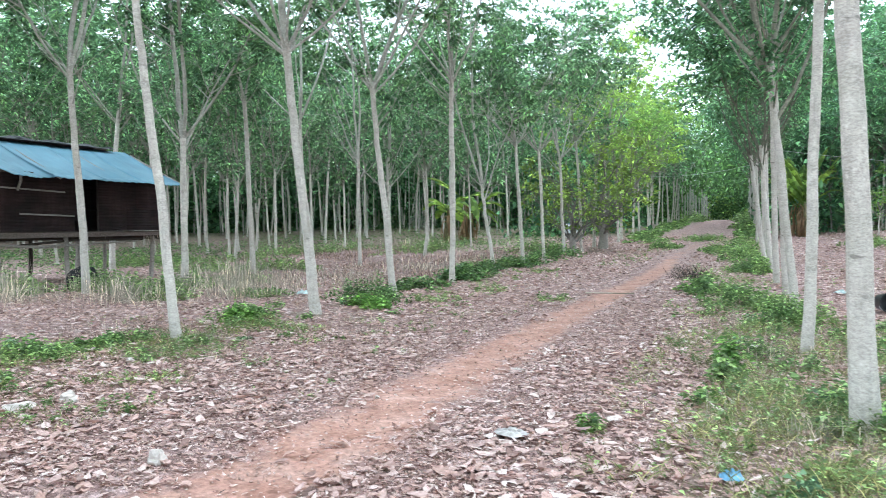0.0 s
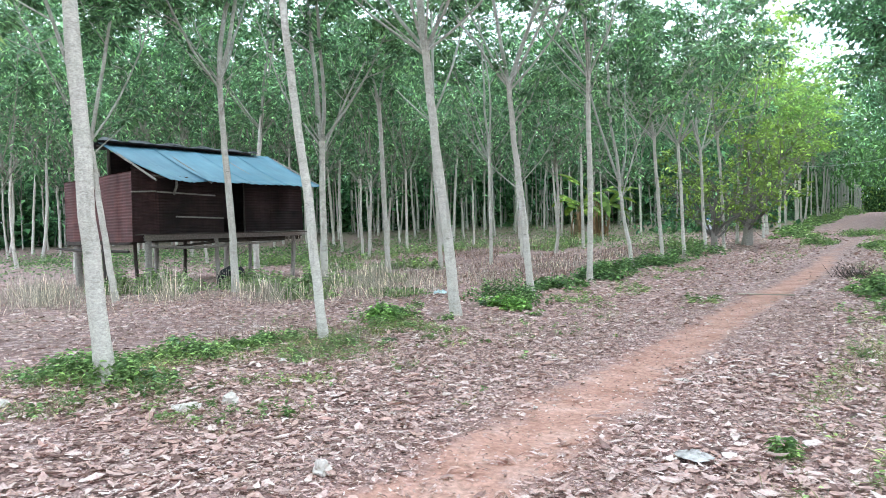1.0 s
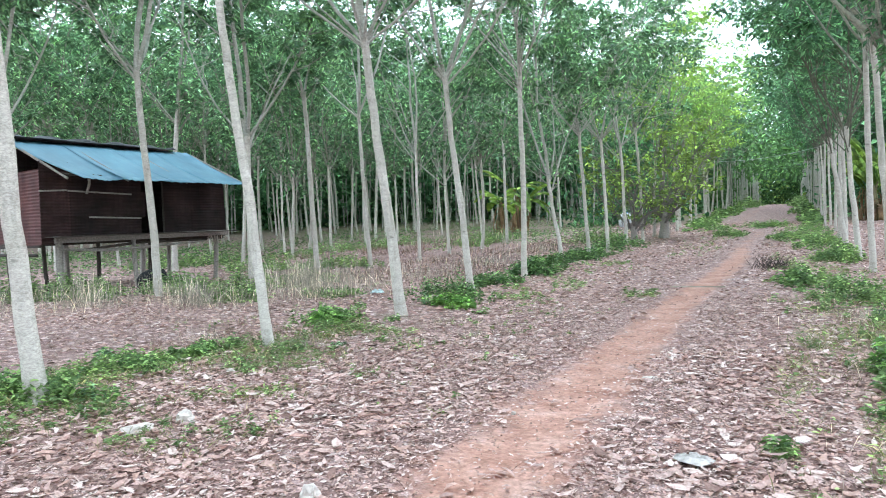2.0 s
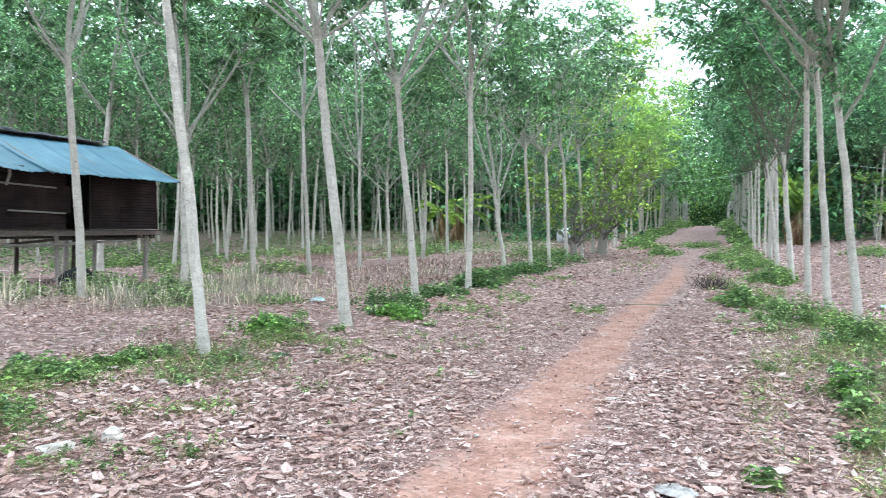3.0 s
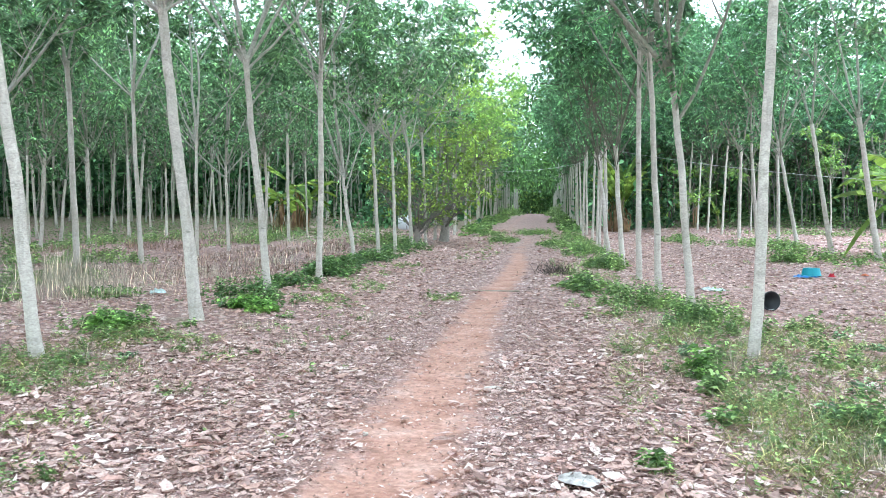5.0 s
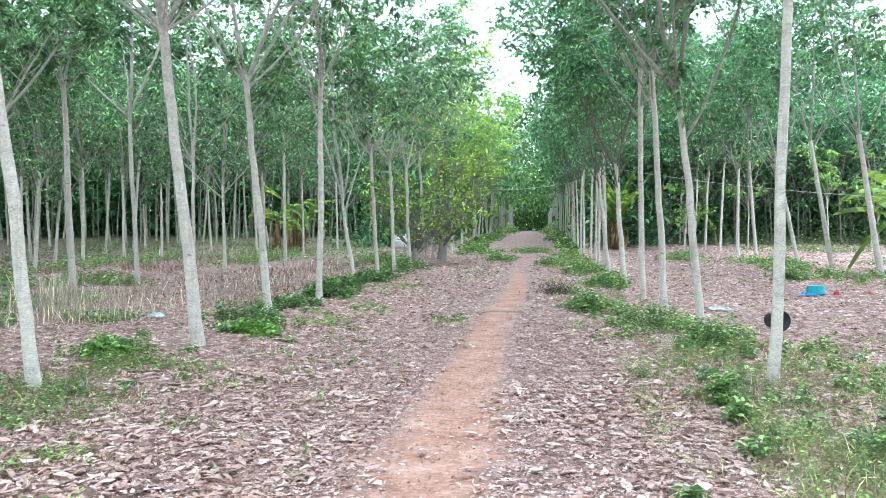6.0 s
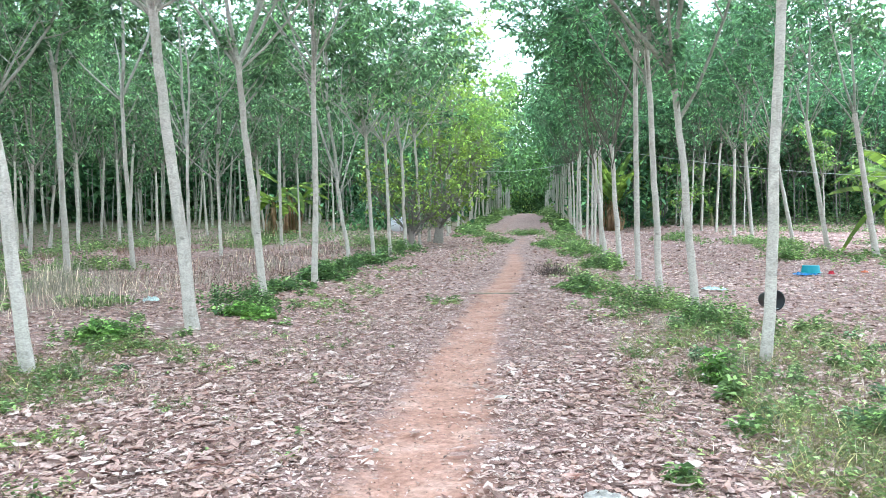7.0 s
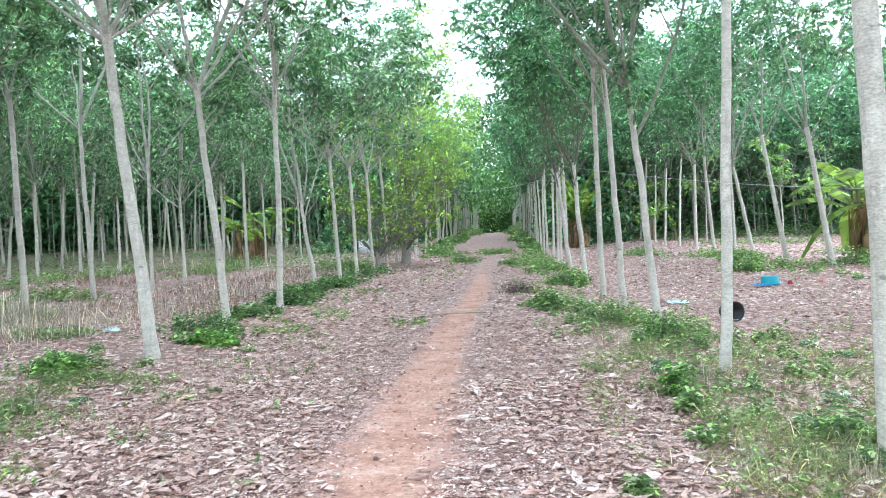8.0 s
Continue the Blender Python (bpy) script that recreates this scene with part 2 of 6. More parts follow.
M_WOOD = wood_material("weathered_wood", (0.16, 0.14, 0.12), (0.3, 0.27, 0.235), (0.46, 0.42, 0.38))
M_WOOD_DARK = wood_material("dark_wood", (0.03, 0.025, 0.02), (0.065, 0.053, 0.043), (0.12, 0.1, 0.08))


def plain(name, color, rough=0.5, spread=0.25, scale=6.0, metallic=0.0):
    k = Mat(name)
    d = tuple(v * (1 - spread) for v in color)
    l = tuple(min(1.0, v * (1 + spread)) for v in color)
    n = k.noise(scale, 4.0)
    return k.finish(k.ramp(n, (0.3, d), (0.5, color), (0.75, l)), rough, n, 0.15, 0.004, metallic)


M_TWIG_GREY = wood_material("grey_twig", (0.09, 0.08, 0.07), (0.2, 0.18, 0.16), (0.36, 0.33, 0.3))
M_STRAW = leaf_material("dry_grass", (0.3, 0.24, 0.18), (0.46, 0.39, 0.31), (0.64, 0.57, 0.48), 0.2, 0.7)
M_GRASS = leaf_material("grass_blade", (0.085, 0.13, 0.045), (0.18, 0.24, 0.085), (0.4, 0.38, 0.2), 0.3)
M_DRYLEAF = leaf_material("dry_banana_leaf", (0.11, 0.058, 0.036), (0.26, 0.15, 0.09), (0.46, 0.32, 0.19), 0.2, 0.8)
M_BRUSH = leaf_material("brown_brush", (0.12, 0.075, 0.06), (0.22, 0.14, 0.115), (0.36, 0.25, 0.21), 0.15, 0.8)
M_STALK = plain("banana_stalk", (0.17, 0.15, 0.075), 0.7, 0.5, 5.0)
M_BLACK = plain("black_plastic", (0.018, 0.02, 0.022), 0.4, 0.3)
M_TEAL = plain("teal_plastic", (0.03, 0.3, 0.36), 0.35, 0.15)
M_BLUEP = plain("blue_plastic", (0.02, 0.16, 0.42), 0.35, 0.2)
M_RED = plain("red_plastic", (0.45, 0.02, 0.04), 0.4, 0.2)
M_WHITE = plain("white_film", (0.52, 0.51, 0.48), 0.5, 0.2, 9.0)
M_STONE = plain("pale_stone", (0.55, 0.49, 0.435), 0.85, 0.25, 12.0)
M_GRIT = plain("red_grit", (0.47, 0.32, 0.265), 0.9, 0.3, 30.0)
M_TANK = plain("white_tank", (0.72, 0.75, 0.78), 0.45, 0.08)
M_CORD = plain("pale_cord", (0.5, 0.52, 0.5), 0.6, 0.1)


# ---- mesh helpers ----
rng = np.random.default_rng(7)


def mesh_of(name, verts, faces, material, smooth=False):
    """One mesh from arrays: verts (n, 3) and faces, a list of arrays of equal-sided faces."""
    me = bpy.data.meshes.new(name)
    verts = np.asarray(verts, dtype=np.float32)
    groups = [np.asarray(f, dtype=np.int32) for f in (faces if isinstance(faces, list) else [faces]) if len(f)]
    me.vertices.add(len(verts))
    me.vertices.foreach_set("co", verts.ravel())
    loops = np.concatenate([g.ravel() for g in groups])
    sizes = np.concatenate([np.full(len(g), g.shape[1], dtype=np.int32) for g in groups])
    starts = np.concatenate([[0], np.cumsum(sizes)[:-1]]).astype(np.int32)
    me.loops.add(len(loops))
    me.loops.foreach_set("vertex_index", loops)
    me.polygons.add(len(sizes))
    me.polygons.foreach_set("loop_start", starts)
    me.update(calc_edges=True)
    me.validate()
    me.materials.append(material)
    me.polygons.foreach_set("use_smooth", np.full(len(me.polygons), smooth))
    return me


def part(name, data, parent, label="", at=None):
    ob = new(name, data)
    ob.parent = parent
    if at is not None:
        ob.matrix_local = at
    return tagged(ob, label) if label else ob


def part_bm(name, bm, material, parent, label="", smooth=False):
    me = bpy.data.meshes.new(name)
    bm.to_mesh(me)
    bm.free()
    me.materials.append(material)
    if smooth:
        me.polygons.foreach_set("use_smooth", [True] * len(me.polygons))
    ob = new(name, me)
    ob.parent = parent
    return tagged(ob, label) if label else ob


class Soup:
    """Gathers tubes and leaves into arrays."""

    def __init__(self):
        self.v, self.q, self.t, self.n = [], [], [], 0

    def add(self, verts, quads=None, tris=None):
        verts = np.asarray(verts, dtype=np.float32)
        self.v.append(verts)
        if quads is not None and len(quads):
            self.q.append(np.asarray(quads) + self.n)
        if tris is not None and len(tris):
            self.t.append(np.asarray(tris) + self.n)
        self.n += len(verts)

    def tube(self, points, radii, sides=6):
        points = np.asarray(points, dtype=float)
        k = len(points)
        d = np.gradient(points, axis=0)
        d /= np.linalg.norm(d, axis=1)[:, None] + 1e-9
        ref = np.array([0.0, 1.0, 0.0]) if abs(d[0][1]) < 0.8 else np.array([1.0, 0.0, 0.0])
        u = np.cross(d, ref)
        u /= np.linalg.norm(u, axis=1)[:, None] + 1e-9
        w = np.cross(d, u)
        a = np.linspace(0, 2 * np.pi, sides, endpoint=False)
        r = np.asarray(radii, dtype=float)[:, None, None]
        ring = points[:, None, :] + r * (np.cos(a)[None, :, None] * u[:, None, :] + np.sin(a)[None, :, None] * w[:, None, :])
        i, j = np.meshgrid(np.arange(k - 1), np.arange(sides), indexing="ij")
        j2 = (j + 1) % sides
        quads = np.stack([i * sides + j, i * sides + j2, (i + 1) * sides + j2, (i + 1) * sides + j], -1).reshape(-1, 4)
        self.add(ring.reshape(-1, 3), quads)

    def leaves(self, base, way, length, width, fold=0.25, droop=0.0, up=None):
        """Folded leaf blades: base (n, 3), way (n, 3) unit, length and width (n,)."""
        base, way = np.asarray(base), np.asarray(way)
        n = len(base)
        way = way / (np.linalg.norm(way, axis=1)[:, None] + 1e-9)
        ref = rng.normal(size=(n, 3)) if up is None else np.broadcast_to(up, (n, 3)) + 0.35 * rng.normal(size=(n, 3))
        side = np.cross(way, ref)
        side /= np.linalg.norm(side, axis=1)[:, None] + 1e-9
        nrm = np.cross(side, way)
        length, width = np.broadcast_to(length, n)[:, None], np.broadcast_to(width, n)[:, None]
        tip = base + way * length - np.array([0, 0, 1.0]) * droop * length
        mid = base + way * length * 0.45
        left = mid + side * width * 0.5 + nrm * width * fold
        right = mid - side * width * 0.5 + nrm * width * fold
        v = np.stack([base, left, tip, right], 1).reshape(-1, 3)
        k = np.arange(n)[:, None] * 4
        narrow = float(np.median(width / length)) < 0.12
        self.add(v, None, np.concatenate([k + [0, 3, 1], k + [1, 3, 2]] if narrow else [k + [0, 2, 1], k + [0, 3, 2]]))

    def mesh(self, name, material, smooth=False):
        faces = []
        if self.q:
            faces.append(np.concatenate(self.q))
        if self.t:
            faces.append(np.concatenate(self.t))
        return mesh_of(name, np.concatenate(self.v), faces, material, smooth)


def unit(v):
    return v / (np.linalg.norm(v) + 1e-9)


# ---- the ground ----
def smooth01(a, b, v):
    t = np.clip((np.asarray(v, dtype=float) - a) / (b - a), 0, 1)
    return t * t * (3 - 2 * t)


def ground_z(x, y):
    """Ground height: level near the path's start; its rise ahead and to the east is shaped to fit the camera's view."""
    x, y = np.asarray(x, dtype=float), np.asarray(y, dtype=float)
    yy, far = np.clip(y - 10, 0, 45), np.clip(y - 55, 0, 400)
    z = 0.00048 * yy * yy + 0.010 * np.clip(far, 0, 130) + 0.726 * (1 - np.exp(-far / 22.0))
    z = z + 0.30 * smooth01(2.0, 9.0, x) * smooth01(12, 26, y)
    z = z + 0.05 * np.sin(x * 0.9 + 1.3) * np.sin(y * 0.7) * smooth01(1.2, 3.5, np.abs(x + 2.3))
    z = z - 0.03 * np.exp(-((x + 2.3) / 0.45) ** 2)
    z = z + 0.06 * np.exp(-((x + 6.6) / 0.6) ** 2)
    return z


def path_x(y):
    return -2.38 + 0.12 * smooth01(5, 14, y) + 0.1 * np.sin(np.asarray(y) * 0.35)


def axis_steps(fine_a, fine_b, step, far):
    a = list(np.arange(fine_a, fine_b, step))
    lo, hi, s = fine_a, a[-1], step
    left, right = [], []
    while lo > -far or hi < far:
        s *= 1.18
        lo, hi = lo - s, hi + s
        left.append(lo)
        right.append(hi)
    return np.array(left[::-1] + a + right)


def build_ground():
    xs, ys = axis_steps(-12.0, 7.0, 0.17, 1500.0), axis_steps(2.5, 24.0, 0.17, 1500.0)
    gx, gy = np.meshgrid(xs, ys, indexing="ij")
    z = ground_z(gx, gy)
    near = (gx > -13) & (gx < 8) & (gy > 2) & (gy < 26)
    z = z + near * rng.normal(0, 0.007, gx.shape)
    v = np.stack([gx, gy, z], -1).reshape(-1, 3)
    nx, ny = len(xs), len(ys)
    i, j = np.meshgrid(np.arange(nx - 1), np.arange(ny - 1), indexing="ij")
    q = np.stack([i * ny + j, (i + 1) * ny + j, (i + 1) * ny + j + 1, i * ny + j + 1], -1).reshape(-1, 4)
    me = mesh_of("ground", v, q, M_GROUND, True)
    bare = np.exp(-((gx - path_x(gy)) / (0.37 + 0.15 * smooth01(12, 5, gy))) ** 2) * 1.1 * (1 - 0.55 * smooth01(20, 36, gy)) * (1 - 0.6 * smooth01(36, 50, gy))
    bare = np.maximum(bare, 0.42 * np.exp(-((gx + 3.6) / 0.5) ** 2) * smooth01(14, 22, gy))
    weed = np.maximum(0.55 * np.exp(-((gx - 0.2) / 0.9) ** 2), 0.5 * np.exp(-((gx + 6.2) / 0.8) ** 2))
    weed = np.maximum(weed, 0.45 * np.exp(-((gx - 8.0) / 1.0) ** 2))
    weed = np.maximum(weed, 0.5 * np.exp(-((gx + 13.2) / 1.2) ** 2))
    weed = np.maximum(weed, 0.55 * smooth01(28, 36, gy) * smooth01(-8.5, -11, gx))
    weed = np.maximum(weed, 0.9 * smooth01(44, 56, gy) * smooth01(1.0, 3.0, np.abs(gx + 2.5)))
    for key, arr in (("bare", bare), ("weed", weed)):
        at = me.attributes.new(key, 'FLOAT', 'POINT')
        at.data.foreach_set("value", arr.astype(np.float32).ravel())
    return tagged(new("ground", me), "bare orange earth path through brown fallen leaves", "ground", kind="structure")


build_ground()


# ---- rubber trees ----
def tree_meshes(seed, fork=4.8, r0=0.085, lean=(0.0, 0.0), limbs=4, spread=1.0, rise=5.6, subs=6, twigs=5, whorl=8, leaf=0.13, leafmat=None, sides=10, low=0.9, plan=None, gap=-0.1, shoots=5, bow=0.0, bark=None, branch=None):
    """Meshes of one tree about its foot: the trunk, each limb and the crown. plan: the limbs' bearing, tilt, drop below the fork and stoutness."""
    r = np.random.default_rng(seed)
    trunk, crown = Soup(), Soup()
    n = 20
    h = np.linspace(-0.15, fork, n)
    wob = np.cumsum(r.normal(0, 0.007, (n, 2)), axis=0)
    wob -= wob[0] + (wob[-1] - wob[0]) * np.linspace(0, 1, n)[:, None]
    arc = bow * np.sin(np.pi * np.clip(h / fork, 0, 1))
    pts = np.stack([lean[0] * h + wob[:, 0] + arc, lean[1] * h + wob[:, 1] + arc * 0.6, h], 1)
    up = np.clip(h, 0, None)
    rad = r0 * (1 - 0.3 * up / fork) * (1 + 0.3 * np.exp(-up / 0.14)) * (1 + r.normal(0, 0.02, n))
    rad[-1] *= 1.12
    trunk.tube(pts, rad, sides)
    made = [("trunk", trunk.mesh("trunk", bark or M_BARK, True))]
    top, rt = pts[-1], rad[-1]
    tips, ways = [], []
    start = r.uniform(0, 2 * np.pi)
    if plan:
        limbs = len(plan)
    near = sides > 8
    for i in range(limbs):
        wood = Soup()
        az = start + 2 * np.pi * i / limbs + r.uniform(-0.4, 0.4)
        tilt = (0.12 if i == 0 else r.uniform(0.2, 0.4) if i == 1 else r.uniform(0.45, 0.9)) * spread
        stout = 0.78 if i == 0 else 0.62 if i == 1 else r.uniform(0.26, 0.42)
        ln = rise * r.uniform(0.85, 1.1) * (1.1 if i < 2 else 0.8)
        drop = r.uniform(0.0, low) if i > 2 else 0.0
        if plan:
            az, tilt, drop = plan[i][:3]
            stout = plan[i][3] if len(plan[i]) > 3 else stout
        d = np.array([math.cos(az) * math.sin(tilt), math.sin(az) * math.sin(tilt), math.cos(tilt)])
        m = 9
        p = [top - np.array([lean[0], lean[1], 1.0]) * (0.06 + drop)]
        for j in range(m - 1):
            d = unit(d + np.array([r.normal(0, 0.08), r.normal(0, 0.08), (0.05 if i < 2 else 0.1) + r.normal(0, 0.05)]))
            p.append(p[-1] + d * ln / (m - 1))
        p = np.array(p)
        lr = rt * stout * (1.0 if near else 0.75) * np.linspace(1, 0.0, m) ** 0.75 + 0.008
        wood.tube(p, lr, 7 if near else 5)
        for s in range(subs):
            f = 0.3 + 0.7 * (s + r.uniform(0, 0.9)) / subs
            k = min(m - 2, int(f * (m - 1)))
            q0 = p[k] + (p[k + 1] - p[k]) * r.uniform(0, 1)
            a2 = r.uniform(0, 2 * np.pi)
            d2 = unit(unit(p[k + 1] - p[k]) * 0.6 + np.array([math.cos(a2), math.sin(a2), r.uniform(-0.2, 0.5)]))
            l2 = r.uniform(0.9, 1.9) * (1.25 - 0.5 * f) * rise / 5.0
            q = [q0]
            for j in range(3):
                d2 = unit(d2 + r.normal(0, 0.15, 3))
                q.append(q[-1] + d2 * l2 / 3)
            q = np.array(q)
            thick = np.linspace(lr[k] * 0.45 + 0.005, 0.005, 4) * (1.0 if near else 1.25)
            if sides > 6:
                wood.tube(q, thick, 4 if near else 3)
            else:
                wood.tube(q[::3], thick[::3], 3)
            for w in range(twigs):
                g = 0.3 + 0.7 * (w + 1) / twigs
                kk = min(2, int(g * 3))
                b = q[kk] + (q[kk + 1] - q[kk]) * (g * 3 - kk)
                d3 = unit(d2 * 0.5 + r.normal(0, 0.75, 3))
                e = b + d3 * r.uniform(0.25, 0.65) * rise / 5.0
                if near:
                    wood.tube(np.array([b, e]), [0.005, 0.003], 3)
                if f > 0.36 or r.random() < 0.3:
                    tips.append(e)
                    ways.append(d3)
        if i == limbs - 1:
            # Bare straight shoots that leave the stem about the fork.
            for s in range(shoots):
                a2, t2 = r.uniform(0, 6.28), r.uniform(0.4, 0.95)
                d2 = np.array([math.cos(a2) * math.sin(t2), math.sin(a2) * math.sin(t2), math.cos(t2)])
                q0 = top - np.array([lean[0], lean[1], 1.0]) * (0.05 + r.uniform(0, 1) ** 2 * 0.9)
                l2 = r.uniform(0.7, 1.9)
                q1 = q0 + d2 * l2 * 0.5
                q2 = q1 + unit(d2 + np.array([0, 0, 0.2]) + r.normal(0, 0.08, 3)) * l2 * 0.5
                wood.tube([q0, q1, q2], [0.019, 0.013, 0.006], 4 if sides > 6 else 3)
                if r.random() < 0.55:
                    tips += [q2, q1 + (q2 - q1) * 0.5]
                    ways += [d2, d2]
        tips.append(p[-1])
        ways.append(d)
        made.append(("limb", wood.mesh("limb", branch or bark or (M_TWIG if near else M_TWIG_SHADED), True)))
    tips, ways = np.array(tips), np.array(ways)
    lump = np.array([noise.noise(Vector((a * 0.62 + seed, b * 0.62, c * 0.75))) + 0.5 * noise.noise(Vector((a * 1.7, b * 1.7, c * 1.7 + seed))) for a, b, c in tips])
    keep = lump > gap + 0.08 * r.normal(0, 1, len(tips))
    tips, ways = tips[keep], ways[keep]
    size = r.uniform(0.55, 1.45, len(tips)) * whorl
    count = np.maximum(2, size.astype(int))
    base = np.repeat(tips, count, 0) - np.repeat(ways, count, 0) * r.uniform(0, 0.3, (count.sum(), 1))
    out = r.normal(0, 1, (len(base), 3)) * np.array([1, 1, 0.45])
    out /= np.linalg.norm(out, axis=1)[:, None]
    stem = base + (out + np.array([0, 0, 0.12])) * r.uniform(0.06, 0.2, (len(base), 1)) * leaf / 0.13
    for turn in (-0.75, 0.0, 0.75):
        c, s = math.cos(turn), math.sin(turn)
        way = np.stack([out[:, 0] * c - out[:, 1] * s, out[:, 0] * s + out[:, 1] * c, out[:, 2] * 0.6 - r.uniform(0.05, 0.85, len(out))], 1)
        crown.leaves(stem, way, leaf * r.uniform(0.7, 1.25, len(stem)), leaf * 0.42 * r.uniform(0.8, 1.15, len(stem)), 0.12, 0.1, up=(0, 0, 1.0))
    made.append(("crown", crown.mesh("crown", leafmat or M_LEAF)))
    return made


def plant_tree(meshes, x, y, turn=0.0, size=1.0, label="", group="", name="rubber_tree"):
    tree = tagged(new(name), label, "tree", group)
    tree.empty_display_size = 0.2
    tree.matrix_basis = Matrix.Translation((x, y, float(ground_z(x, y)))) @ Matrix.Rotation(turn, 4, 'Z') @ Matrix.Scale(size, 4)
    for pn, me in meshes:
        part(pn, me, tree)
    return tree


ROWS_GROUP = "rubber trees in planted rows"
TALL = "tall rubber tree with pale mottled bark and leafy crown"
LEANING = "slightly leaning rubber tree with pale grey mottled bark"
# x, y, lean x, lean y, radius, fork height, limbs, seed
RIGHT_ROW = [
    (1.00, 5.68, -0.051, 0.0, 0.09, 5.30, 4, 11),
    (0.86, 8.8, 0.031, 0.0, 0.062, 5.90, 4, 12),
    (0.97, 12.7, -0.102, 0.0, 0.066, 3.89, 5, 13),
    (1.04, 16.35, -0.064, 0.0, 0.072, 4.98, 4, 14),
    (0.92, 18.7, -0.018, 0.0, 0.072, 5.49, 4, 15),
    (0.91, 22.4, -0.070, 0.0, 0.08, 3.57, 4, 16),
    (0.86, 25.8, -0.128, 0.0, 0.08, 3.59, 4, 17),
    (1.0, 29.3, -0.02, 0.0, 0.08, 4.6, 4, 18),
]
LEFT_ROW = [
    (-6.36, 4.2, -0.109, 0.0, 0.088, 5.20, 4, 21),
    (-6.48, 7.35, -0.133, 0.0, 0.064, 5.40, 4, 22),
    (-6.08, 10.0, -0.117, 0.0, 0.086, 4.34, 4, 23),
    (-6.36, 13.35, -0.102, 0.0, 0.074, 4.25, 4, 24),
    (-6.61, 17.2, 0.006, 0.0, 0.076, 5.10, 4, 25),
    (-6.66, 20.6, -0.130, 0.0, 0.064, 2.51, 4, 26),
    (-6.74, 24.0, -0.052, 0.0, 0.068, 4.17, 5, 27),
    (-6.73, 26.8, -0.045, 0.0, 0.068, 4.12, 5, 28),
    (-6.78, 30.3, -0.040, 0.0, 0.075, 4.03, 4, 29),
]
SECOND_LEFT_ROW = [
    (-13.21, 11.9, -0.073, 0.0, 0.092, 4.97, 5, 31),
    (-14.20, 9.5, -0.202, 0.0, 0.075, 3.51, 4, 32),
    (-13.15, 14.9, 0.008, 0.0, 0.098, 3.83, 5, 33),
    (-13.36, 18.0, -0.040, 0.0, 0.084, 5.25, 0, 34),
    (-12.92, 20.3, -0.044, 0.0, 0.07, 4.96, 4, 35),
    (-13.0, 23.9, 0.0, 0.0, 0.068, 4.0, 5, 36),
    (-13.34, 27.2, -0.036, 0.0, 0.066, 3.30, 5, 37),
]
SECOND_RIGHT_ROW = [
    (8.39, 23.5, -0.164, 0.0, 0.1, 4.21, 4, 41),
    (8.30, 26.8, -0.179, 0.0, 0.09, 4.35, 4, 42),
    (8.01, 29.2, -0.209, 0.0, 0.08, 3.73, 4, 43),
    (8.0, 31.5, -0.03, 0.0, 0.075, 4.2, 4, 44),
    (8.0, 34.4, -0.08, 0.0, 0.085, 4.4, 4, 45),
    (8.0, 37.4, 0.0, 0.0, 0.085, 4.2, 4, 46),
]
# x, y, lean x, radius, fork height, seed
THIRD_LEFT_ROW = [
    (-20.5, 29.2, 0.0, 0.072, 4.1, 51), (-21.6, 34.1, -0.015, 0.078, 4.2, 52), (-20.9, 36.4, -0.01, 0.07, 3.9, 53), (-21.6, 43.7, -0.06, 0.082, 4.1, 54), (-23.9, 32.2, 0.1, 0.08, 2.9, 55), (-23.6, 29.6, 0.0, 0.068, 3.9, 56),
    (-16.1, 37.4, -0.07, 0.07, 4.6, 57), (-13.8, 35.2, -0.02, 0.088, 5.4, 58), (-13.8, 38.0, -0.03, 0.056, 4.3, 59), (-14.5, 47.1, -0.03, 0.07, 4.4, 60), (-27.0, 45.6, -0.05, 0.07, 3.2, 61), (-28.4, 51.2, 0.02, 0.07, 5.0, 62),
]
NEAR = RIGHT_ROW + LEFT_ROW + SECOND_LEFT_ROW + SECOND_RIGHT_ROW
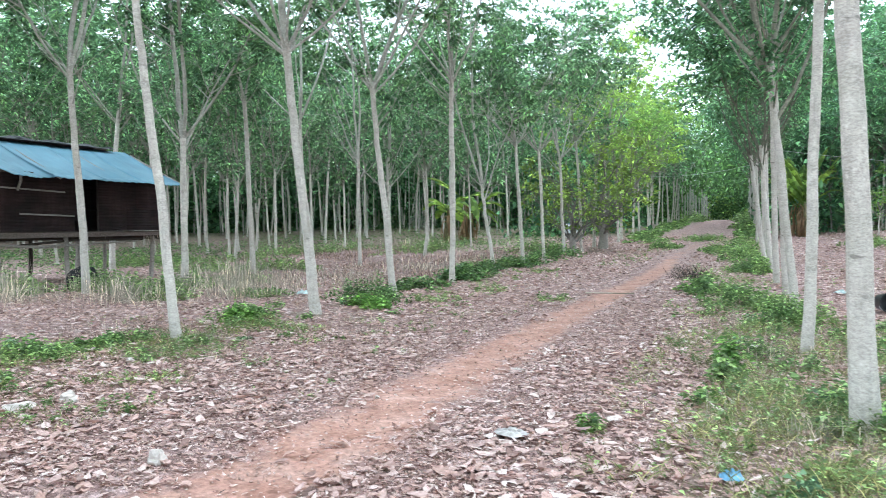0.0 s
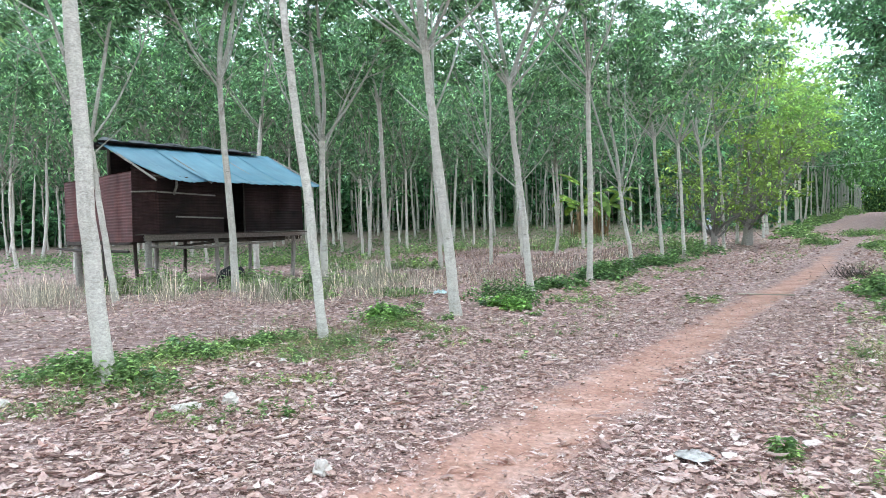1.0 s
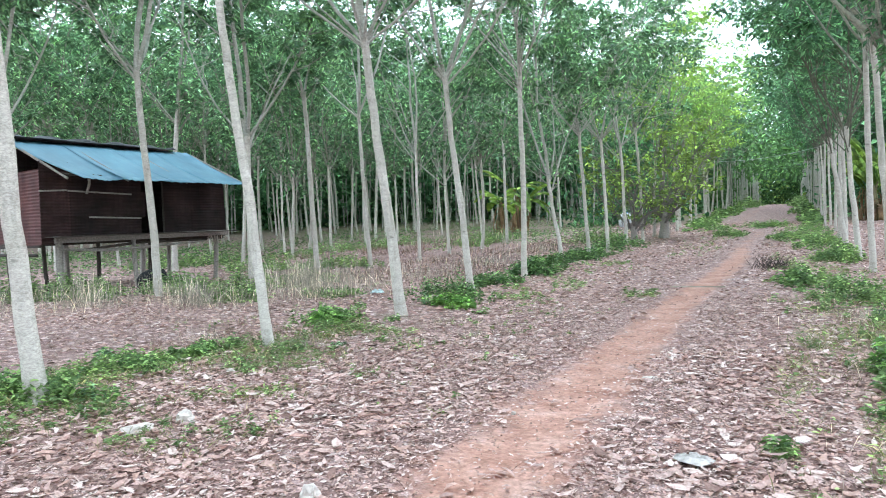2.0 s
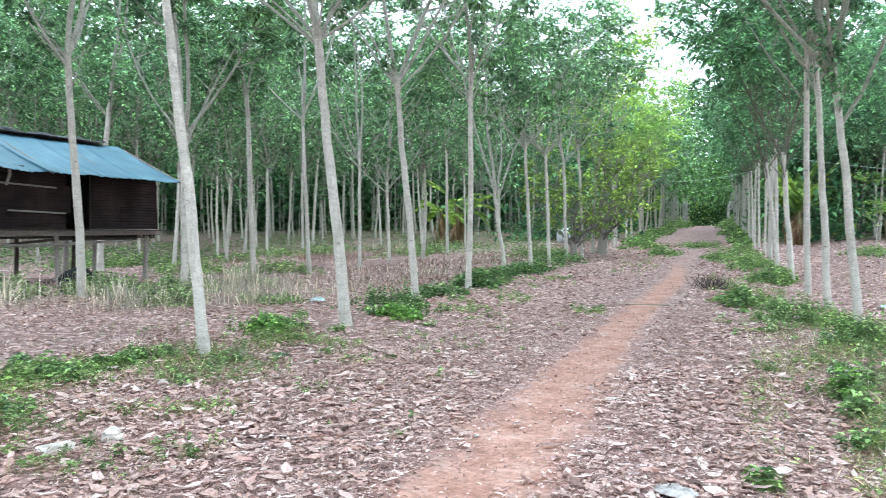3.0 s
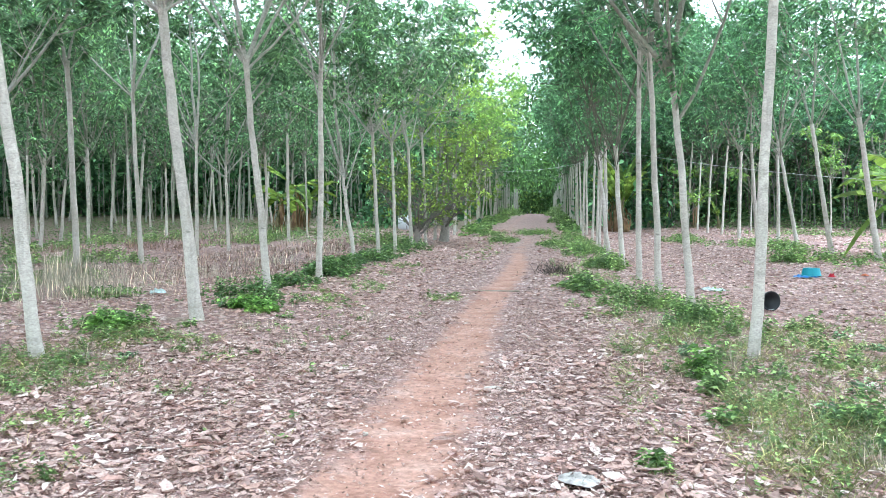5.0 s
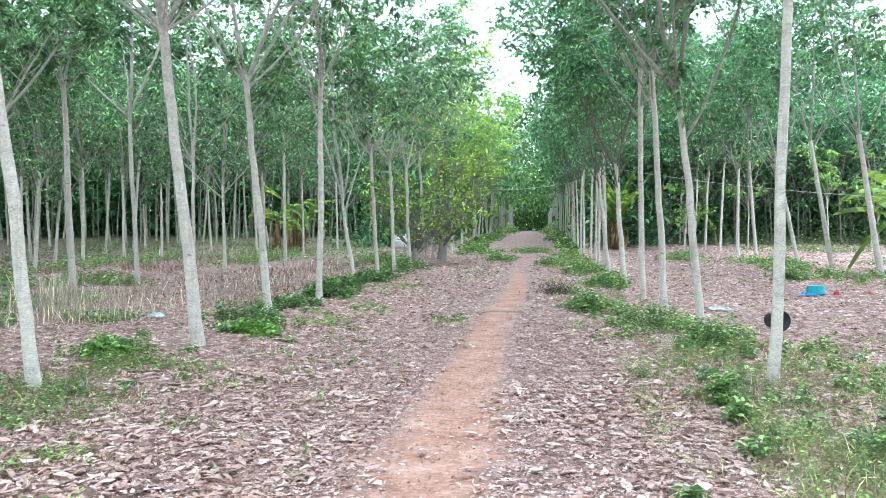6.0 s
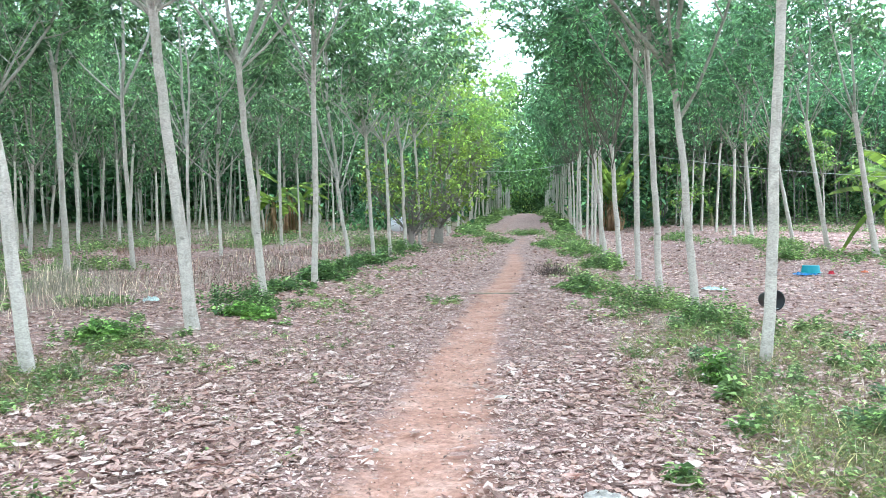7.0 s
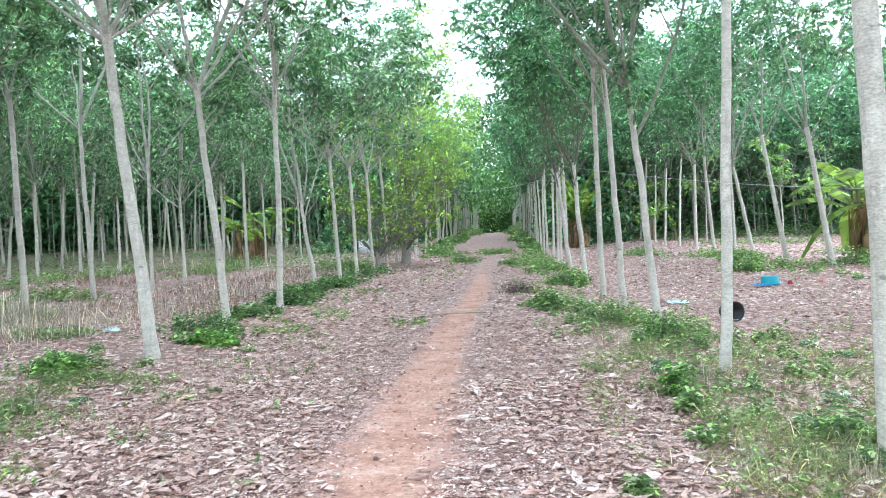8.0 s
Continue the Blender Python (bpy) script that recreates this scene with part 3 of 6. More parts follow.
PLANS = {
    12: [(0.5, 0.1, 0.0, 0.8), (3.0, 0.5, 0.0, 0.5), (0.2, 0.6, 0.1, 0.4), (1.6, 0.6, 0.1, 0.4)],
    13: [(2.6, 0.22, 0.0, 0.7), (0.2, 0.22, 0.0, 0.6), (3.15, 0.95, 0.0, 0.5), (0.05, 0.62, 0.85, 0.45), (1.5, 0.5, 0.2, 0.3), (4.2, 0.6, 0.3, 0.3), (2.9, 0.6, 0.2, 0.3)],
    14: [(0.2, 0.1, 0.0, 0.8), (2.9, 0.6, 0.1, 0.4), (0.3, 0.6, 0.1, 0.4), (4.4, 0.65, 0.6, 0.25), (1.6, 0.6, 0.9, 0.25), (3.2, 0.9, 0.5, 0.3)],
    15: [(1.2, 0.12, 0.0, 0.8), (3.0, 0.65, 0.3, 0.4), (0.0, 0.7, 0.4, 0.4), (4.6, 0.6, 0.9, 0.25), (2.9, 0.8, 1.2, 0.3)],
    23: [(2.8, 0.12, 0.0, 0.85), (3.15, 0.78, 0.05, 0.35), (3.3, 1.05, 0.15, 0.22), (0.1, 0.72, 0.05, 0.3), (0.0, 0.95, 0.1, 0.2), (1.7, 0.55, 0.2, 0.3), (4.6, 0.6, 0.1, 0.3)],
    24: [(3.0, 0.2, 0.0, 0.62), (0.15, 0.2, 0.0, 0.7), (3.15, 0.75, 0.05, 0.35), (0.05, 0.55, 0.0, 0.4), (0.05, 0.98, 0.1, 0.28), (1.6, 0.65, 0.1, 0.25), (3.1, 0.55, 0.0, 0.3)],
    25: [(1.0, 0.08, 0.0, 0.85), (3.1, 0.75, 0.1, 0.3), (0.1, 0.62, 0.05, 0.38), (3.2, 0.45, 0.0, 0.3), (0.2, 0.35, 0.0, 0.35), (5.0, 0.6, 0.2, 0.25)],
    16: [(0.6, 0.12, 0.0, 0.7), (2.9, 0.45, 0.2, 0.4), (3.6, 0.6, 0.5, 0.25), (0.2, 0.6, 0.3, 0.3), (1.5, 0.6, 0.4, 0.3), (4.8, 0.6, 0.6, 0.25)],
    17: [(2.4, 0.12, 0.0, 0.7), (3.1, 0.5, 0.3, 0.32), (2.6, 0.4, 0.1, 0.3), (0.1, 0.55, 0.2, 0.3), (4.5, 0.6, 0.5, 0.25)],
    18: [(0.9, 0.15, 0.0, 0.7), (3.3, 0.5, 0.4, 0.3), (2.7, 0.4, 0.0, 0.35), (5.6, 0.6, 0.3, 0.3), (1.6, 0.6, 0.5, 0.25)],
    26: [(2.9, 0.16, 0.0, 0.8), (3.0, 0.35, 0.0, 0.6), (0.2, 0.3, 0.4, 0.3), (1.5, 0.5, 0.1, 0.3)],
    27: [(2.9, 0.15, 0.0, 0.7), (3.1, 0.95, 0.0, 0.3), (3.0, 0.75, 0.1, 0.3), (0.1, 0.85, 0.0, 0.3), (0.2, 0.6, 0.0, 0.35), (3.2, 0.5, 0.0, 0.3), (1.5, 0.5, 0.1, 0.3)],
    28: [(0.2, 0.15, 0.0, 0.7), (3.1, 0.95, 0.0, 0.35), (3.0, 0.7, 0.0, 0.35), (0.1, 0.9, 0.0, 0.35), (0.1, 0.6, 0.05, 0.4), (3.2, 0.4, 0.0, 0.3), (4.5, 0.5, 0.1, 0.3)],
    41: [(2.8, 0.26, 0.0, 0.5), (0.2, 0.1, 0.0, 0.55), (0.0, 0.5, 0.3, 0.28), (1.6, 0.5, 0.1, 0.3), (3.1, 0.6, 0.3, 0.3)],
    42: [(2.9, 0.35, 0.0, 0.38), (0.2, 0.1, 0.0, 0.6), (0.0, 0.55, 0.15, 0.28), (1.6, 0.5, 0.1, 0.3)],
}
for x, y, lx, ly, r0, fork, limbs, seed in NEAR:
    right = x > 0
    whorl, leaf = (13, 0.172) if y > 20 else (25, 0.125) if right else (27, 0.145 if x < -10 else 0.125) if y < 12 or x < -10 else (22, 0.125)
    gap = (-0.1 if seed in (41, 42, 43) else -0.7 if y > 20 else -0.45) if right else -0.85 if x < -10 else -0.7 if y < 12 else -0.26
    # Right-row limbs take the bark copies with shade painted in.
    branch = (M_TWIG_DEEP_SHADE if 20 < y and x < 2 else M_TWIG_SHADED) if right else None
    meshes = tree_meshes(seed, fork, r0, (lx, ly), max(limbs, 2), 1.0, (6.4 if right else 6.2) if limbs else 1.3, subs=8 if limbs else 2, twigs=6 if limbs else 2, whorl=whorl, leaf=leaf, leafmat=M_LEAF_SHADED if right else M_LEAF, sides=8 if right and y > 20 else 10, low=1.0 if right else 0.5, plan=PLANS.get(seed), gap=gap, shoots=5 if limbs else 2, branch=branch)
    plant_tree(meshes, x, y, 0.0, 1.0, (LEANING if abs(lx) > 0.09 else TALL) if limbs else "nearly bare rubber trunk with a broken top", ROWS_GROUP)

for x, y, lx, r0, fork, seed in THIRD_LEFT_ROW:
    plant_tree(tree_meshes(seed, fork, r0, (lx, 0.0), 4 + seed % 2, 1.0, 6.2, subs=7, twigs=5, whorl=10, leaf=0.2, sides=8, gap=-0.45, shoots=9), x, y, 0.0, 1.0, "slender rubber tree with pale forked trunk in the plantation", ROWS_GROUP)

MID = [tree_meshes(100 + i, 3.6 + 0.35 * (i % 4), 0.066 + 0.008 * (i % 3), (0.06 * math.cos(i * 2.1), 0.06 * math.sin(i * 2.1)), 4 + i % 2, 1.0, 6.2, subs=7, twigs=5, whorl=12, leaf=0.185, sides=8, gap=-0.25, shoots=9, bow=0.09 * math.sin(i * 1.9)) for i in range(8)]
DUSK = [tree_meshes(150 + i, 4.2 + 0.3 * i, 0.06, (0.04 * math.cos(i * 2.1), 0.04 * math.sin(i * 2.1)), 4, 1.0, 6.0, subs=7, twigs=5, whorl=12, leaf=0.195, leafmat=M_LEAF if i == 1 else M_LEAF_SHADED, sides=8, low=1.2, gap=-0.6, shoots=8, branch=M_TWIG_DEEP_SHADE) for i in range(3)]
FAR = [tree_meshes(200 + i, 3.4 + 0.45 * (i % 4), 0.062 + 0.01 * (i % 3), (0.07 * math.cos(i * 1.7), 0.07 * math.sin(i * 1.7)), 4, 1.0, 6.6, subs=6, twigs=4, whorl=3.2, leaf=0.42, sides=6, gap=-0.42, shoots=8, bow=0.14 * math.sin(i * 2.3)) for i in range(8)]
HIGH = [tree_meshes(220 + i, 4.2 + 0.45 * i, 0.07 + 0.008 * i, (0.06 * math.cos(i * 1.7), 0.06 * math.sin(i * 1.7)), 5, 0.9, 8.2, subs=7, twigs=4, whorl=4, leaf=0.42, sides=6, gap=-0.7, shoots=6, bow=0.12 * math.sin(i * 2.3)) for i in range(4)]
BRIGHT = [tree_meshes(300 + i, 3.4 + 0.4 * i, 0.078, (0.03, 0.02), 5, 1.1, 6.4, subs=8, twigs=5, whorl=10, leaf=0.2, leafmat=M_LEAF_FRESH if i == 1 else M_LEAF_LIGHT, sides=8, low=1.4, gap=-0.12, shoots=8) for i in range(3)]
LUSH = [tree_meshes(170 + i, 3.7 + 0.4 * i, 0.07 + 0.006 * i, (0.06 * math.cos(i * 2.1), 0.06 * math.sin(i * 2.1)), 5, 1.0, 6.8, subs=7, twigs=5, whorl=13, leaf=0.195, sides=8, gap=-0.9, shoots=8, bow=0.08 * math.sin(i * 1.9)) for i in range(4)]
taken = [(a[0], a[1]) for a in NEAR + THIRD_LEFT_ROW]
tr = random.Random(3)
spots = []
for row in range(-13, 5):
    x0 = -6.5 + 6.72 * row if row <= 0 else 1.0 + 7.0 * (row - 1)
    y0 = {0: 30.3, -1: 17.6, -2: 28.5, 1: 29.3, 2: 37.3}.get(row, 20.0 + (row * 1.3) % 3.0)
    for k in range(-16, 26):
        x, y = x0 + tr.uniform(-0.25, 0.25), y0 + 3.05 * k + tr.uniform(-0.3, 0.3)
        if min(math.hypot(x - a, y - b) for a, b in taken) < 2.2 or (-22.0 < x < -14.3 and 10 < y < 18.6):
            continue
        if (-4.5 < x < 0.3) or (abs(x) < 4.0 and -3.5 < y < 4.5) or y < -22 or math.hypot(x, y) > 84:
            continue
        if (-24 < x < -17 and 27 < y < 46) or (-15 < x < -11.5 and 33.5 < y < 49):
            continue
        if (6 < x < 10 and 19.6 < y < 22) or (x > 10 and y > 1.45 * x + 4):
            continue
        way = math.degrees(math.atan2(x + 1, y))
        # Unseen trees within 24 m are added too, to shade the visible ground.
        if not -68 < way < 31 and math.hypot(x, y) > 24:
            continue
        spots.append((x, y))
PALE = "slender rubber tree with pale trunk in the plantation"
GLOW = "rubber tree beside the path with sunlit yellow-green painted into its leaves"
for i, (x, y) in enumerate(sorted(spots, key=lambda s: math.hypot(s[0], s[1]))):
    d = math.hypot(x, y)
    if -9 < x < -5 and 34 < y < 62:
        plant_tree(BRIGHT[i % 3], x, y, tr.uniform(0, 6.28), tr.uniform(1.0, 1.18), GLOW, ROWS_GROUP)
    else:
        seen = -68 < math.degrees(math.atan2(x + 1, y)) < 31
        beside = -8 < x < 3
        kind = DUSK if 0 < x < 10 and y > 26 else LUSH if x < -15 and d < 36 and seen else MID if d < 42 and seen else HIGH if seen and x < -0.4 * y else FAR
        plant_tree(kind[i % len(kind)], x, y, tr.uniform(0, 6.28), tr.uniform(1.0, 1.12) if beside else tr.uniform(0.95, 1.22), PALE, ROWS_GROUP)

# Dense young wood past the open ground, and the woods beyond the rows.
YOUNG = [tree_meshes(400 + i, 2.5 + 0.3 * i, 0.055, (0.06 * math.cos(i * 2.4), 0.06 * math.sin(i * 2.4)), 4, 0.9, 6.2, subs=7, twigs=3, whorl=5, leaf=0.37, leafmat=M_LEAF_SHADED, sides=6, low=0.5, gap=-0.6, shoots=3, bark=M_TWIG_GREY) for i in range(4)]
count = 0
for row in range(5):
    for k in range(22):
        x, y = 5.5 + 2.0 * k + tr.uniform(-0.5, 0.5), 52 + 3.2 * row + tr.uniform(-0.6, 0.6) - 0.18 * k
        if math.degrees(math.atan2(x + 1.5, y)) > 31:
            continue
        plant_tree(YOUNG[count % 4], x, y, tr.uniform(0, 6.28), tr.uniform(0.9, 1.15), "thin young tree in a dense dark green wood", "dense young wood")
        count += 1


def far_woods():
    wood, leaves, fresh, deep = Soup(), Soup(), Soup(), Soup()
    r = np.random.default_rng(55)
    n = 620
    a = np.radians(r.uniform(-70, 33, n))
    d = 72 + 55 * r.random(n) ** 1.2
    x, y = -1 + d * np.sin(a), d * np.cos(a)
    keep = np.abs(x + 2.5) > 7.0
    for px, py in zip(x[keep], y[keep]):
        z0, h = float(ground_z(px, py)), r.uniform(5, 8)
        wood.tube([(px, py, z0 - 0.2), (px + r.normal(0, 0.2), py, z0 + h * 0.6), (px + r.normal(0, 0.4), py, z0 + h)], [0.1, 0.08, 0.05], 4)
        m = 130
        c = np.stack([px + r.normal(0, 1.7, m), py + r.normal(0, 1.7, m), z0 + r.uniform(2.0, 14.0, m)], 1)
        way = r.normal(0, 1, (m, 3)) - np.array([0, 0, 0.4])
        leaves.leaves(c, way, r.uniform(0.5, 0.95, m), r.uniform(0.3, 0.5, m), 0.15, 0.1, up=(0, 0, 1.0))
    for k in range(130):
        px, py = r.uniform(-62, -9.5), r.uniform(50, 80)
        z0, lx = float(ground_z(px, py)), r.normal(0, 0.35)
        wood.tube([(px, py, z0 - 0.2), (px + lx * 0.4, py, z0 + 2.2), (px + lx, py, z0 + r.uniform(3.0, 6.0))], [r.uniform(0.03, 0.055), 0.035, 0.02], 4)
    for k in range(180):
        if k < 90:
            px, py, tall = r.uniform(-13, 8), r.uniform(80, 97), r.uniform(3.0, 11.0)
            if abs(px + 2.5) < 5.2:
                py, tall = py + 72, tall * 1.5
        elif k % 2:
            px, py, tall = r.uniform(-14.0, -8.6), r.uniform(50, 86), r.uniform(1.5, 7.0)
        else:
            px, py, tall = r.uniform(3.6, 8.0), r.uniform(50, 86), r.uniform(1.5, 7.0)
        z0, m = float(ground_z(px, py)), 110
        c = np.stack([px + r.normal(0, 1.1, m), py + r.normal(0, 1.0, m), z0 + tall * r.random(m)], 1)
        (fresh if k % 16 == 0 else deep if k < 90 else leaves).leaves(c, r.normal(0, 1, (m, 3)) - np.array([0, 0, 0.4]), r.uniform(0.3, 0.7, m), r.uniform(0.2, 0.4, m), 0.15, 0.1, up=(0, 0, 1.0))
    for row_x in (-6.6, 1.0):
        for k in range(28):
            px, py = row_x + r.normal(0, 0.2), 84.5 + 3.05 * k
            z0, m = float(ground_z(px, py)), 105
            wood.tube([(px, py, z0 - 0.2), (px, py, z0 + 3.5), (px + r.normal(0, 0.3), py, z0 + 8.0)], [0.09, 0.08, 0.05], 5)
            c = np.stack([px + r.normal(0, 2.0, m), py + r.normal(0, 1.3, m), z0 + r.uniform(4.0, 13.5, m)], 1)
            deep.leaves(c, r.normal(0, 1, (m, 3)) - np.array([0, 0, 0.4]), r.uniform(0.5, 0.9, m), r.uniform(0.3, 0.5, m), 0.15, 0.1, up=(0, 0, 1.0))
    for x0, x1, y0, y1, high, m in ((-15.0, 10.0, 167.0, 180.0, 15.0, 3600), (-18.0, -8.0, 100.0, 166.0, 9.0, 4200), (2.4, 13.0, 100.0, 166.0, 9.0, 4200)):
        ux, uy = r.uniform(x0, x1, m), r.uniform(y0, y1, m)
        deep.leaves(np.stack([ux, uy, ground_z(ux, uy) + high * r.random(m) ** 1.3], 1), r.normal(0, 1, (m, 3)), 1.3, 0.85, 0.15, 0.1, up=(0, 0, 1.0))
    m = 15000
    ux, uy = r.uniform(4.5, 48, m), r.uniform(62, 82, m)
    leaves.leaves(np.stack([ux, uy, ground_z(ux, uy) + 8.0 * r.random(m) ** 1.2], 1), r.normal(0, 1, (m, 3)), 0.75, 0.5, 0.15, 0.1, up=(0, 0, 1.0))
    for k in range(110):
        px, py = r.uniform(-16, 11), r.uniform(96, 122)
        reach = 16.0
        if abs(px + 2.5) < 6.5:
            py, reach = py + 66, 31.0
        z0, m = float(ground_z(px, py)), 150
        c = np.stack([px + r.normal(0, 1.8 if reach < 20 else 1.2, m), py + r.normal(0, 1.6, m), z0 + r.uniform(1.0, reach, m)], 1)
        deep.leaves(c, r.normal(0, 1, (m, 3)) - np.array([0, 0, 0.4]), r.uniform(0.6, 1.1, m), r.uniform(0.35, 0.6, m), 0.15, 0.1, up=(0, 0, 1.0))
    m = 33000
    a = np.radians(r.uniform(-70, 33, m))
    d = r.uniform(78, 118, m)
    ux, uy = -1 + d * np.sin(a), d * np.cos(a)
    ok = np.abs(ux + 2.5) > 8.0
    ux, uy = ux[ok], uy[ok]
    leaves.leaves(np.stack([ux, uy, ground_z(ux, uy) + 6.5 * r.random(len(ux)) ** 1.2], 1), r.normal(0, 1, (len(ux), 3)), 1.25, 0.8, 0.15, 0.1, up=(0, 0, 1.0))
    m = 20000
    a = np.radians(r.uniform(-70, 33, m))
    d = r.uniform(82, 118, m)
    ux, uy = -1 + d * np.sin(a), d * np.cos(a)
    ok = np.abs(ux + 2.5) > 9.0
    ux, uy = ux[ok], uy[ok]
    leaves.leaves(np.stack([ux, uy, ground_z(ux, uy) + r.uniform(4.0, 11.5, len(ux))], 1), r.normal(0, 1, (len(ux), 3)), 1.3, 0.8, 0.15, 0.1, up=(0, 0, 1.0))
    m = 9000
    ux, uy = r.uniform(4.5, 50, m), r.uniform(66, 84, m)
    leaves.leaves(np.stack([ux, uy, ground_z(ux, uy) + r.uniform(7.0, 17.5, m)], 1), r.normal(0, 1, (m, 3)), 0.95, 0.6, 0.15, 0.1, up=(0, 0, 1.0))
    tagged(new("far_trunks", wood.mesh("far_trunks", M_TWIG, True)), "pale thin trunks of the distant woods", "woods", kind="stuff")
    tagged(new("far_bushes", fresh.mesh("far_bushes", M_LEAF_LIGHT)), "lighter green bushes closing the far end of the path", "bushes", kind="stuff")
    tagged(new("far_foliage", deep.mesh("far_foliage", M_LEAF_END_SHADE)), "trees over the path's far end, canopy shade put into their green", "woods", kind="stuff")
    tagged(new("far_foliage", leaves.mesh("far_foliage", M_LEAF_SHADED)), "dark green foliage of the distant woods", "woods", kind="stuff")


far_woods()
# ---- the hut on stilts ----
def box_bm(bm, a, b, bevel=0.0):
    """A box from corner a to corner b."""
    a, b = Vector(a), Vector(b)
    m = Matrix.Translation((a + b) / 2) @ Matrix.Diagonal((*[abs(v) for v in (b - a)], 1))
    got = bmesh.ops.create_cube(bm, size=1.0, matrix=m)
    if bevel:
        edges = list({e for v in got["verts"] for e in v.link_edges})
        bmesh.ops.bevel(bm, geom=edges, offset=bevel, segments=1, affect='EDGES')
    return bm


def beam_mesh(name, a, b, w, h, material):
    """A rough squared timber from a to b."""
    a, b = Vector(a), Vector(b)
    bm = bmesh.new()
    ln = (b - a).length
    box_bm(bm, (-w / 2, -h / 2, 0), (w / 2, h / 2, ln), min(w, h) * 0.15)
    bm.transform(Matrix.Translation(a) @ (b - a).to_track_quat('Z', 'Y').to_matrix().to_4x4())
    return bm


def pole_mesh(name, points, radii, material, sides=8):
    sp = Soup()
    sp.tube(points, radii, sides)
    return sp.mesh(name, material, True)


def corrugated(name, origin, along, length, z0, z1, material, wave=0.076, depth=0.012, top=None, seed=0):
    """A sheet with level ribs: it runs `length` along the unit way `along`, from z0 to z1."""
    r = np.random.default_rng(seed)
    rows = max(6, int((z1 - z0) / (wave / 4)))
    cols = max(3, int(length / 0.45) + 1)
    o, w = np.array(origin, dtype=float), np.array(along, dtype=float)
    nrm = np.array([w[1], -w[0], 0.0])
    zs = np.linspace(z0, z1, rows)
    us = np.linspace(0, length, cols)
    warp = r.normal(0, 0.008, cols)
    v = []
    for thick in (0.0, -0.006):
        for zz in zs:
            for u, e in zip(us, warp):
                zt = zz if top is None else z0 + (zz - z0) * (z1 + top * u - z0) / (z1 - z0)
                p = o + w * u + nrm * (depth * math.sin(2 * np.pi * zz / wave) + e * (zz - z0) + thick)
                v.append((p[0], p[1], zt + 0.006 * e))
    q = []
    half = rows * cols
    for i in range(rows - 1):
        for j in range(cols - 1):
            k = i * cols + j
            q.append((k, k + 1, k + cols + 1, k + cols))
            q.append((half + k, half + k + cols, half + k + cols + 1, half + k + 1))
    for j in range(cols - 1):
        for k in (j, (rows - 1) * cols + j):
            q.append((k, half + k, half + k + 1, k + 1))
    for i in range(rows - 1):
        for k in (i * cols, i * cols + cols - 1):
            q.append((k, k + cols, half + k + cols, half + k))
    return mesh_of(name, v, np.array(q), material, True)


